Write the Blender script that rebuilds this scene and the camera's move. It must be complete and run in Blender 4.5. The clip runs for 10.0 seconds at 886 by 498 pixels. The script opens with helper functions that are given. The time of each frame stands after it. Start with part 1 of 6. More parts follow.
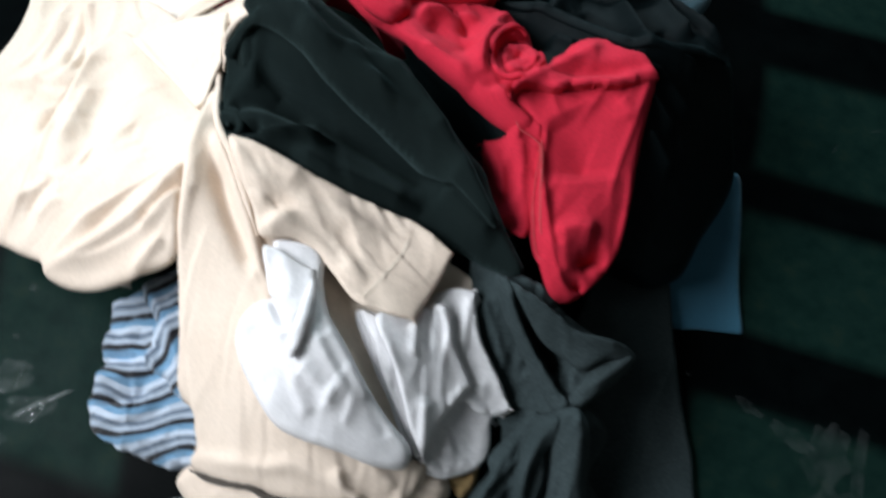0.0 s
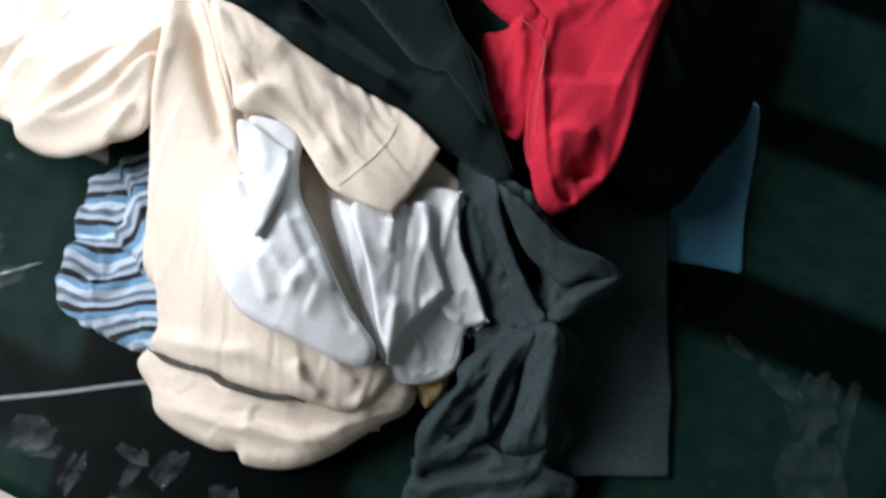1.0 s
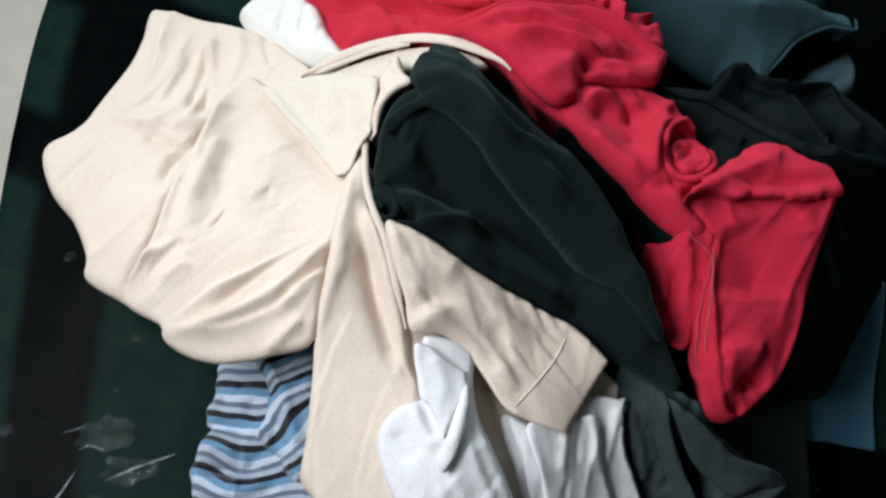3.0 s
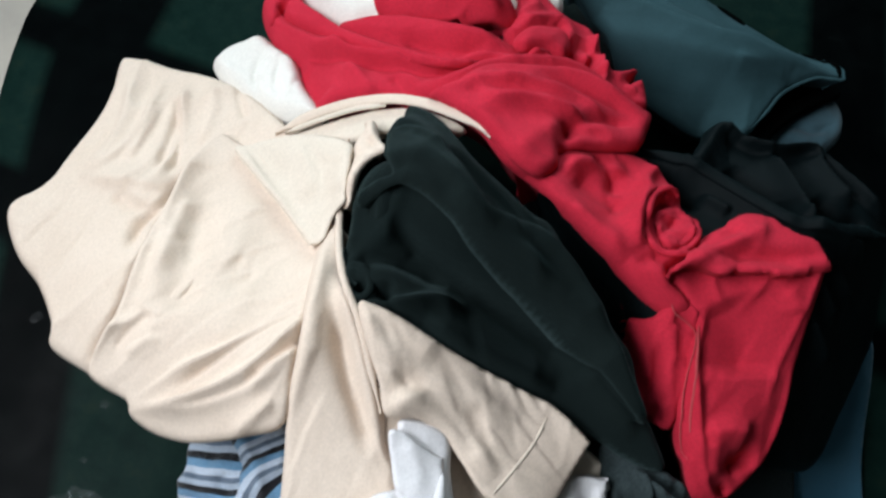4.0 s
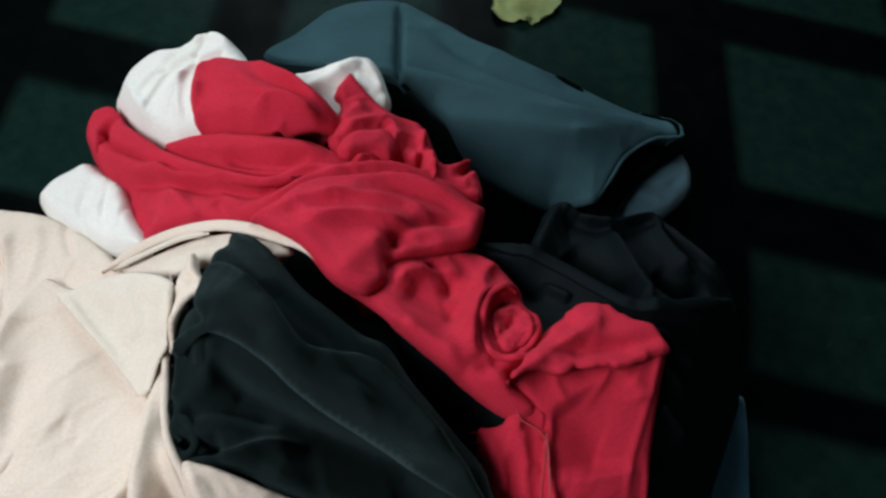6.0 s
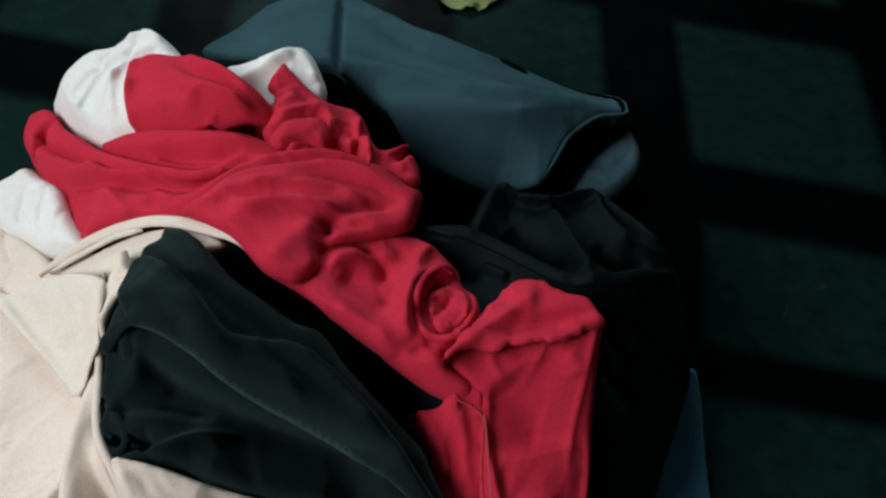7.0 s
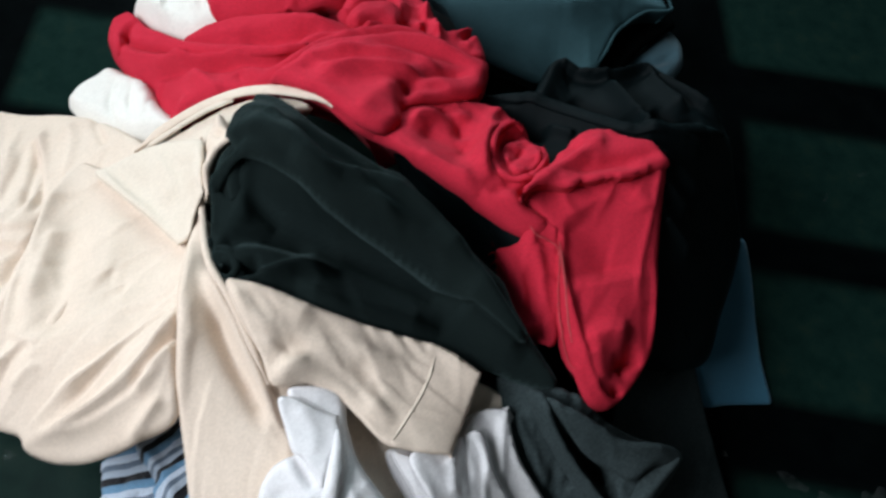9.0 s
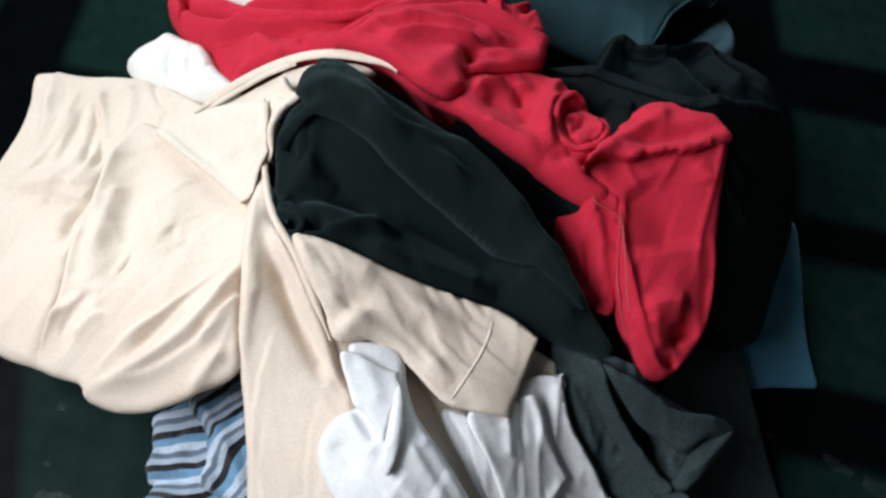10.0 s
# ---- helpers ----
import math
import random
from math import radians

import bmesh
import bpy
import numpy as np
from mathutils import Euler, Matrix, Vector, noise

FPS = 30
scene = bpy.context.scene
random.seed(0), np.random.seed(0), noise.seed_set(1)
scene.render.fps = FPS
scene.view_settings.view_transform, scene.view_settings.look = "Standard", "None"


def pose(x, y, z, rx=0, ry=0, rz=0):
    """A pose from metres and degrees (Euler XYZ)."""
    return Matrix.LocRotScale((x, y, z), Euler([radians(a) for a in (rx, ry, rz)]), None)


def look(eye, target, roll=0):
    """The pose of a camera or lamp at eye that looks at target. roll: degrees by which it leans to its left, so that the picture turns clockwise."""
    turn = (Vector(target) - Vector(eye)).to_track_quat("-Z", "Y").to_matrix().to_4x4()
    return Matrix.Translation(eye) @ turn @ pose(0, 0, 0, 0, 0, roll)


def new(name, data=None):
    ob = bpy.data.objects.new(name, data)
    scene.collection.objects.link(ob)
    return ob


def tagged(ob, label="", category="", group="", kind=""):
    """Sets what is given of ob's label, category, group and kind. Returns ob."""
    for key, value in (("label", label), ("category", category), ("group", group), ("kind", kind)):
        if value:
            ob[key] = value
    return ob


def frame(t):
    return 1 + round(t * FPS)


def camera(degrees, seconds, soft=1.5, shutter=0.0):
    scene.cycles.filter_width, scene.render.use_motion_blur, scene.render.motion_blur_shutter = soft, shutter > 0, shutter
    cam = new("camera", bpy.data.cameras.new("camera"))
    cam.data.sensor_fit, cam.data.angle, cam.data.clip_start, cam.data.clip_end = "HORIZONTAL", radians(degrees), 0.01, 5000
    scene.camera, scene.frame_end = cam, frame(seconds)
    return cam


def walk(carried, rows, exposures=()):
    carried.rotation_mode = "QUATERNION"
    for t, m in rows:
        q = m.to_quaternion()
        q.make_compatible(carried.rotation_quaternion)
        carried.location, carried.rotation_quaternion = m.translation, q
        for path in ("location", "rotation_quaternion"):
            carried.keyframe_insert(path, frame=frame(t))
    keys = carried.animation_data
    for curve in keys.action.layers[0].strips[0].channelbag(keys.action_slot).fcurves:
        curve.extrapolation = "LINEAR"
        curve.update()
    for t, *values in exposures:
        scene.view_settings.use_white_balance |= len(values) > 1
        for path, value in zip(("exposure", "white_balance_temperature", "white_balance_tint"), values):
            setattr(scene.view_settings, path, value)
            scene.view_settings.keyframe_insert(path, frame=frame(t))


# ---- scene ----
cam = camera(63.6, 10.0, soft=2.5, shutter=0.5)
PATH = [
    (0, (0.18, 0.112, 1.23), (0.095, 0.907, -0.603), 3.9),
    (0.5, (0.296, 0.042, 1.189), (0.182, 0.763, -0.673), 5.5),
    (0.7, (0.28, 0.045, 1.152), (0.194, 0.695, -0.738), 7.4),
    (1, (0.241, 0.075, 1.149), (0.139, 0.738, -0.735), 6.8),
    (1.5, (0.105, 0.118, 1.175), (-0.003, 0.836, -0.688), 7.0),
    (2, (-0.02, 0.132, 1.18), (-0.118, 0.894, -0.667), 7.7),
    (2.5, (-0.052, 0.176, 1.202), (-0.147, 0.956, -0.637), 8.0),
    (4, (-0.069, 0.332, 1.229), (-0.137, 1.121, -0.607), 9.7),
    (4.5, (-0.068, 0.408, 1.234), (-0.087, 1.256, -0.578), 10.3),
    (5, (-0.053, 0.45, 1.242), (-0.026, 1.33, -0.554), 11.2),
    (5.5, (-0.005, 0.456, 1.248), (0.037, 1.356, -0.538), 10.6),
    (6, (0.065, 0.473, 1.252), (0.127, 1.381, -0.529), 10.0),
    (7.5, (0.161, 0.433, 1.231), (0.246, 1.345, -0.547), 7.3),
    (8, (0.149, 0.385, 1.225), (0.244, 1.299, -0.552), 7.1),
    (8.5, (0.11, 0.314, 1.22), (0.199, 1.214, -0.564), 6.8),
    (9, (0.069, 0.234, 1.21), (0.115, 1.14, -0.572), 5.3),
    (9.5, (0.022, 0.206, 1.198), (0.039, 1.109, -0.586), 4.8),
    (10, (0.004, 0.183, 1.193), (0.018, 1.086, -0.592), 5.6),
]
EXPOSURES = [(0.0, 0.36), (0.5, 0.6), (1.0, 0.5), (2.0, 0.1), (3.0, -0.02), (4.0, -0.06), (4.5, -0.14), (5.0, -0.24), (6.0, -0.33), (7.5, -0.45), (8.5, -0.25), (9.0, -0.05), (10.0, 0.08)]
walk(cam, [(t, look(eye, target, roll)) for t, eye, target, roll in PATH], EXPOSURES)

# ---- daylight: sky, and the window in the west wall ----
world = bpy.data.worlds.new("sky")
scene.world = world
world.use_nodes = True
wn = world.node_tree.nodes
sky = wn.new("ShaderNodeTexSky")
sky.sky_type, sky.sun_disc = "NISHITA", False
sky.sun_elevation, sky.sun_rotation = radians(40), radians(120)
wn["Background"].inputs["Strength"].default_value = 0.08
world.node_tree.links.new(sky.outputs["Color"], wn["Background"].inputs["Color"])

WIN_X, WIN_Y, WIN_Z, WIN_W, WIN_H = -1.75, 0.3, 2.05, 2.0, 1.0


def area(name, place, target, w, h, watts, colour):
    data = bpy.data.lights.new(name, "AREA")
    data.shape, data.size, data.size_y, data.energy, data.color = "RECTANGLE", w, h, watts, colour
    ob = new(name, data)
    ob.matrix_world = look(place, target)
    return ob


area("window_light", (WIN_X - 0.02, WIN_Y, WIN_Z), (0.0, 0.65, 0.1), WIN_W, WIN_H, 102.0, (0.885, 0.935, 1.0))
area("north_window_light", (-0.45, 3.58, 1.85), (-0.1, 1.0, 0.3), 1.6, 1.3, 60.0, (0.74, 0.93, 1.0))


# ---- materials ----
def nodes_of(name):
    m = bpy.data.materials.new(name)
    m.use_nodes = True
    t = m.node_tree
    return m, t, t.nodes["Principled BSDF"]


def mix_colour(t, kind, fac, a, b):
    n = t.nodes.new("ShaderNodeMix")
    n.data_type, n.blend_type = "RGBA", kind
    for sock, v in ((n.inputs[0], fac), (n.inputs[6], a), (n.inputs[7], b)):
        if isinstance(v, (int, float, tuple)):
            sock.default_value = (*v, 1) if isinstance(v, tuple) else v
        else:
            t.links.new(v, sock)
    return n.outputs[2]


def noise_tex(t, scale, detail=3.0, rough=0.55, vec=None):
    n = t.nodes.new("ShaderNodeTexNoise")
    n.inputs["Scale"].default_value, n.inputs["Detail"].default_value, n.inputs["Roughness"].default_value = scale, detail, rough
    if vec is not None:
        t.links.new(vec, n.inputs["Vector"])
    return n.outputs["Fac"]


def ramp(t, fac, stops, kind="LINEAR"):
    n = t.nodes.new("ShaderNodeValToRGB")
    n.color_ramp.interpolation = kind
    e = n.color_ramp.elements
    while len(e) < len(stops):
        e.new(0.5)
    for k, (p, c) in zip(e, stops):
        k.position, k.color = p, (*c, 1) if isinstance(c, tuple) else (c, c, c, 1)
    t.links.new(fac, n.inputs["Fac"])
    return n.outputs["Color"]


def bump(t, bsdf, height, strength, distance):
    n = t.nodes.new("ShaderNodeBump")
    n.inputs["Strength"].default_value, n.inputs["Distance"].default_value = strength, distance
    t.links.new(height, n.inputs["Height"])
    t.links.new(n.outputs["Normal"], bsdf.inputs["Normal"])


def add_values(t, a, b, k):
    n = t.nodes.new("ShaderNodeMath")
    n.operation = "MULTIPLY_ADD"
    t.links.new(b, n.inputs[0])
    n.inputs[1].default_value = k
    t.links.new(a, n.inputs[2])
    return n.outputs[0]


def weave_height(t, vec, pitch):
    """Crossing threads, pitch metres apart, with slubs."""
    total = None
    for axis in ("X", "Y"):
        w = t.nodes.new("ShaderNodeTexWave")
        w.wave_type, w.bands_direction = "BANDS", axis
        w.inputs["Scale"].default_value = 0.314 / pitch
        w.inputs["Distortion"].default_value, w.inputs["Detail"].default_value = 1.2, 2.0
        w.inputs["Detail Scale"].default_value = 3.0
        t.links.new(vec, w.inputs["Vector"])
        total = w.outputs["Fac"] if total is None else add_values(t, total, w.outputs["Fac"], 1.0)
    return total


def fabric(name, colour, tint, rough=0.9, sheen=0.15, pitch=0.0016, slub=0.12, fuzz=0.0, sheen_tint=(1, 1, 1), crease=0.5, gloss=0.12, nap=0.45):
    m, t, b = nodes_of(name)
    co = t.nodes.new("ShaderNodeTexCoord").outputs["Object"]
    stains = ramp(t, noise_tex(t, 7.0, 4.0, 0.6, co), [(0.35, 0.0), (0.7, 1.0)])
    base = mix_colour(t, "MIX", stains, colour, tint)
    grain = ramp(t, noise_tex(t, 260.0, 2.0, 0.6, co), [(0.3, 1.0 - slub), (0.7, 1.0)])
    base = mix_colour(t, "MULTIPLY", 1.0, base, grain)
    t.links.new(base, b.inputs["Base Color"])
    b.inputs["Roughness"].default_value = rough
    b.inputs["Specular IOR Level"].default_value = gloss
    b.inputs["Sheen Weight"].default_value = sheen
    b.inputs["Sheen Roughness"].default_value = nap
    b.inputs["Sheen Tint"].default_value = (*sheen_tint, 1)
    h = add_values(t, noise_tex(t, 420.0, 2.0, 0.6, co), weave_height(t, co, pitch), 0.35)
    h = add_values(t, h, noise_tex(t, 700.0, 2.0, 0.6, co), fuzz)
    warp = t.nodes.new("ShaderNodeMapping")
    warp.inputs["Scale"].default_value = (1.0, 1.7, 1.0)
    warp.inputs["Rotation"].default_value = (0, 0, 0.6)
    t.links.new(co, warp.inputs["Vector"])
    rid = t.nodes.new("ShaderNodeTexNoise")
    rid.noise_type = "RIDGED_MULTIFRACTAL"
    rid.inputs["Scale"].default_value, rid.inputs["Detail"].default_value, rid.inputs["Distortion"].default_value = 16.0, 2.5, 0.6
    t.links.new(warp.outputs["Vector"], rid.inputs["Vector"])
    h = add_values(t, h, rid.outputs["Fac"], 3.2 * crease)
    h = add_values(t, h, noise_tex(t, 40.0, 3.0, 0.55, co), 5.0 * crease)
    h = add_values(t, h, noise_tex(t, 125.0, 3.0, 0.6, co), 0.25 + 1.2 * fuzz)
    bump(t, b, h, 0.45, 0.0010)
    return m


CREAM = fabric("cream_cotton", (0.79, 0.665, 0.555), (0.74, 0.61, 0.50), sheen=0.05)
CREAM_BACK = fabric("cream_lining", (0.78, 0.685, 0.575), (0.72, 0.625, 0.52), sheen=0.05)
WHITE = fabric("white_cotton", (0.86, 0.85, 0.86), (0.80, 0.79, 0.80), sheen=0.1, pitch=0.0011)
IVORY = fabric("ivory_jersey", (0.84, 0.81, 0.75), (0.79, 0.76, 0.70), sheen=0.1)
RED = fabric("red_jersey", (0.60, 0.026, 0.054), (0.50, 0.018, 0.040), sheen=0.06, sheen_tint=(1.0, 0.35, 0.4), pitch=0.0013, fuzz=0.8, slub=0.2)
RED_THREAD = fabric("faded_red_thread", (0.56, 0.09, 0.10), (0.46, 0.05, 0.06))
VELVET = fabric("black_velvet", (0.0070, 0.0115, 0.0113), (0.0100, 0.0155, 0.0150), rough=0.9, gloss=0.01, sheen=0.20, nap=0.42, sheen_tint=(0.30, 0.46, 0.46), fuzz=1.2)
BLACK = fabric("black_jersey", (0.0024, 0.0048, 0.0055), (0.0038, 0.0070, 0.0078), rough=0.5, gloss=0.05, sheen=0.05, nap=0.25, sheen_tint=(0.2, 0.5, 0.55))
GREY = fabric("charcoal_wool", (0.047, 0.064, 0.067), (0.031, 0.045, 0.047), rough=0.85, gloss=0.05, sheen=0.04, sheen_tint=(0.6, 0.75, 0.8), fuzz=1.0, slub=0.4)
SLATE = fabric("slate_twill", (0.037, 0.084, 0.097), (0.026, 0.063, 0.072), rough=0.7, gloss=0.06, sheen=0.05, sheen_tint=(0.5, 0.75, 0.85))
# near-black colour that paints the shade inside openings, no real lining
DARK_IN = fabric("black_inside_shade", (0.002, 0.0025, 0.0025), (0.0015, 0.002, 0.002), gloss=0.0, sheen=0.0)
SLATE_LOW = fabric("paler_slate_twill", (0.06, 0.12, 0.15), (0.045, 0.09, 0.11), rough=0.7, gloss=0.06)
BLUE = fabric("blue_poplin", (0.044, 0.155, 0.235), (0.036, 0.128, 0.195), rough=0.7, sheen=0.2, pitch=0.001)
TAN = fabric("ochre_cotton", (0.62, 0.42, 0.20), (0.5, 0.33, 0.15))
ZIP = fabric("dark_zip_tape", (0.07, 0.06, 0.05), (0.04, 0.035, 0.03), rough=0.6)


def knit_material():
    m, t, b = nodes_of("striped_knit")
    uv = t.nodes.new("ShaderNodeTexCoord").outputs["UV"]
    sep = t.nodes.new("ShaderNodeSeparateXYZ")
    t.links.new(uv, sep.inputs[0])
    fr = t.nodes.new("ShaderNodeMath")
    fr.operation = "FRACT"
    t.links.new(sep.outputs["Y"], fr.inputs[0])
    pale, mid, lilac, sky_blue, inkblack = (0.46, 0.54, 0.64), (0.15, 0.20, 0.27), (0.62, 0.71, 0.83), (0.17, 0.35, 0.54), (0.004, 0.004, 0.007)
    base = ramp(t, fr.outputs[0], [(0.0, inkblack), (0.2, pale), (0.38, mid), (0.54, lilac), (0.76, sky_blue)], "CONSTANT")
    co = t.nodes.new("ShaderNodeTexCoord").outputs["Object"]
    grain = ramp(t, noise_tex(t, 300.0, 2.0, 0.6, co), [(0.3, 0.72), (0.7, 1.0)])
    t.links.new(mix_colour(t, "MULTIPLY", 1.0, base, grain), b.inputs["Base Color"])
    b.inputs["Roughness"].default_value, b.inputs["Sheen Weight"].default_value = 0.95, 0.2
    w = t.nodes.new("ShaderNodeTexWave")
    w.bands_direction = "X"
    w.inputs["Scale"].default_value, w.inputs["Distortion"].default_value = 110.0, 4.0
    t.links.new(co, w.inputs["Vector"])
    bump(t, b, add_values(t, w.outputs["Fac"], noise_tex(t, 200.0, 3.0, 0.6, co), 2.5), 0.5, 0.002)
    return m


KNIT = knit_material()


def mat_material():
    """Printed vinyl: green squares between black bands, scuffed and dusty."""
    m, t, b = nodes_of("printed_vinyl")
    tc = t.nodes.new("ShaderNodeTexCoord")
    sep = t.nodes.new("ShaderNodeSeparateXYZ")
    t.links.new(tc.outputs["UV"], sep.inputs[0])
    co = tc.outputs["Object"]

    def bands(axis, low, high, edges):
        scaled = t.nodes.new("ShaderNodeMapRange")
        scaled.inputs[1].default_value, scaled.inputs[2].default_value = low, high
        t.links.new(sep.outputs[axis], scaled.inputs[0])
        stops, e = [(0.0, 1.0)], 0.004
        for a, z in edges:
            a, z = (a - low) / (high - low), (z - low) / (high - low)
            stops += [(a - e, 1.0), (a + e, 0.0), (z - e, 0.0), (z + e, 1.0)]
        return ramp(t, scaled.outputs[0], stops)

    bx = bands("X", -1.6, 2.0, [(-0.995, -0.81), (-0.47, -0.30), (0.04, 0.21), (0.55, 0.735), (1.16, 1.33)])
    by = bands("Y", -0.6, 3.0, [(-0.05, 0.08), (0.54, 0.68), (0.93, 1.03), (1.29, 1.455), (1.85, 2.0)])
    squares = mix_colour(t, "MULTIPLY", 1.0, bx, by)
    blotch = ramp(t, noise_tex(t, 24.0, 5.0, 0.65, co), [(0.3, (0.0036, 0.0122, 0.0102)), (0.55, (0.0060, 0.0178, 0.0143)), (0.75, (0.0105, 0.0212, 0.0150))])
    dark = ramp(t, noise_tex(t, 18.0, 4.0, 0.6, co), [(0.3, (0.0006, 0.0011, 0.0013)), (0.75, (0.0014, 0.0024, 0.0025))])
    base = mix_colour(t, "MIX", squares, dark, blotch)
    dust = ramp(t, noise_tex(t, 9.0, 6.0, 0.75, co), [(0.62, 0.0), (0.80, 0.06)])
    base = mix_colour(t, "MIX", dust, base, (0.05, 0.06, 0.055))
    t.links.new(base, b.inputs["Base Color"])
    t.links.new(ramp(t, noise_tex(t, 11.0, 4.0, 0.6, co), [(0.3, 0.32), (0.7, 0.48)]), b.inputs["Roughness"])
    b.inputs["Specular IOR Level"].default_value = 0.018
    bump(t, b, add_values(t, noise_tex(t, 150.0, 3.0, 0.6, co), noise_tex(t, 6.0, 2.0, 0.5, co), 2.0), 0.25, 0.002)
    return m


def plain(name, colour, tint, rough, scale, depth=0.001):
    m, t, b = nodes_of(name)
    co = t.nodes.new("ShaderNodeTexCoord").outputs["Object"]
    n = noise_tex(t, scale, 6.0, 0.65, co)
    t.links.new(ramp(t, n, [(0.3, colour), (0.7, tint)]), b.inputs["Base Color"])
    b.inputs["Roughness"].default_value = rough
    bump(t, b, noise_tex(t, scale * 12, 3.0, 0.6, co), 0.3, depth)
    return m


MAT = mat_material()
CONCRETE = plain("pale_screed", (0.42, 0.38, 0.32), (0.33, 0.30, 0.26), 0.7, 6.0)
PLASTER = plain("grey_plaster", (0.125, 0.13, 0.125), (0.10, 0.105, 0.10), 0.85, 2.0)
FRAME_PAINT = plain("window_paint", (0.6, 0.6, 0.58), (0.52, 0.52, 0.5), 0.5, 8.0)
YELLOW = plain("yellow_green_paper", (0.23, 0.25, 0.07), (0.12, 0.15, 0.045), 0.7, 14.0)
CORD = plain("pale_tape", (0.11, 0.125, 0.13), (0.07, 0.085, 0.09), 0.45, 30.0)


def film_material(most=0.055):
    m, t, b = nodes_of("clear_film")
    b.inputs["Base Color"].default_value = (0.62, 0.66, 0.66, 1)
    b.inputs["Roughness"].default_value = 0.03
    co = t.nodes.new("ShaderNodeTexCoord").outputs["Object"]
    t.links.new(ramp(t, noise_tex(t, 26.0, 3.0, 0.6, co), [(0.36, 0.15 * most), (0.64, most)]), b.inputs["Alpha"])
    bump(t, b, noise_tex(t, 90.0, 3.0, 0.6, co), 0.6, 0.002)
    return m


FILM = film_material()
# same film at lower alpha, for the scraps furthest right
FAINT_FILM = film_material(0.022)
FAINT_FILM.name = "faint_clear_film"
STRIP = film_material(0.26)
STRIP.name = "curled_film"

# ---- numeric helpers for cloth ----


def lattice(x, y, seed):
    """Smooth value noise, -1 to 1."""
    xi, yi = np.floor(x), np.floor(y)
    fx, fy = x - xi, y - yi
    fx, fy = fx * fx * fx * (fx * (fx * 6 - 15) + 10), fy * fy * fy * (fy * (fy * 6 - 15) + 10)

    def h(a, b):
        v = np.sin(a * 127.1 + b * 311.7 + seed * 74.7) * 43758.5453
        return 2 * (v - np.floor(v)) - 1

    top = h(xi, yi) * (1 - fx) + h(xi + 1, yi) * fx
    low = h(xi, yi + 1) * (1 - fx) + h(xi + 1, yi + 1) * fx
    return top * (1 - fy) + low * fy


def crumples(x, y, size, seed, angle=0.0, stretch=1.0):
    """Creased cloth: soft hollows, crossed by sharper, drawn-out ridges at two sizes."""
    c, s = math.cos(radians(angle)), math.sin(radians(angle))
    u, v = (x * c + y * s) / (size * stretch), (-x * s + y * c) / size
    wu, wv = u + 0.45 * lattice(u * 0.8 + 11, v * 0.8, seed + 1), v + 0.45 * lattice(u * 0.8, v * 0.8 + 17, seed + 2)
    soft = lattice(wu, wv, seed)
    ridge = (1 - np.abs(lattice(wu * 0.9 + 3, wv * 0.9 + 1, seed + 7))) ** 3
    fine = (1 - np.abs(lattice(wu * 2.0 + 8, wv * 2.3 + 4, seed + 9))) ** 3
    patch = np.clip(0.5 + lattice(u * 0.5, v * 0.5, seed + 5), 0, 1)
    return 0.5 * soft + patch * (0.9 * ridge - 0.3) + (1 - patch) * 0.35 * (fine - 0.3)


def spline_surface(sites):
    """A thin-plate surface through (x, y, z) heights."""
    s = np.array(sites)
    xy, n = s[:, :2], len(s)

    def kern(r2):
        return np.where(r2 > 0, r2 * np.log(r2 + 1e-12), 0) * 0.5

    k = kern(((xy[:, None] - xy[None]) ** 2).sum(-1)) + 2e-4 * np.eye(n)
    p = np.c_[np.ones(n), xy]
    w = np.linalg.solve(np.block([[k, p], [p.T, np.zeros((3, 3))]]), np.r_[s[:, 2], 0, 0, 0])

    def height(x, y):
        r2 = (x[..., None] - xy[:, 0]) ** 2 + (y[..., None] - xy[:, 1]) ** 2
        return kern(r2) @ w[:n] + w[n] + w[n + 1] * x + w[n + 2] * y

    return height


# heights of the heap's surface: x, y, z
HEAP_WEST = [
    (-0.27, 0.752, 0.263), (-0.282, 0.864, 0.276), (-0.411, 0.249, 0.03), (-0.025, 0.476, 0.25), (-0.475, 0.409, 0.145), (-0.287, 0.694, 0.242),
    (-0.598, 1.046, 0.125), (-0.014, 1.209, 0.298), (-0.534, 1.12, 0.137), (-0.44, 0.57, 0.242), (-0.02, 0.342, 0.262), (-0.181, 0.231, 0.139),
    (-0.225, 0.77, 0.337), (-0.09, 0.943, 0.341), (-0.083, 1.129, 0.314), (-0.068, 1.266, 0.326), (-0.083, 1.07, 0.319), (0.025, 0.902, 0.344),
    (-0.213, 0.635, 0.325),
]
HEAP_EAST = [
    (0.154, 0.539, 0.243), (0.11, 0.42, 0.224), (0.196, 0.488, 0.209), (0.196, 0.826, 0.324), (0.448, 0.451, 0.167), (0.599, 0.338, 0.02),
    (0.156, 0.251, 0.147), (0.285, 0.34, 0.117), (0.619, 0.804, 0.137), (0.13, 1.119, 0.289), (0.54, 1.279, 0.173), (0.55, 0.935, 0.289),
    (0.404, 0.821, 0.366), (0.136, 0.659, 0.273), (0.324, 0.717, 0.352), (0.145, 1.036, 0.3), (0.37, 1.034, 0.295), (0.255, 0.5, 0.253),
    (0.338, 0.495, 0.234), (0.366, 0.336, 0.165), (0.166, 0.757, 0.364), (0.183, 0.674, 0.306),
]
pile = spline_surface(HEAP_WEST + HEAP_EAST)


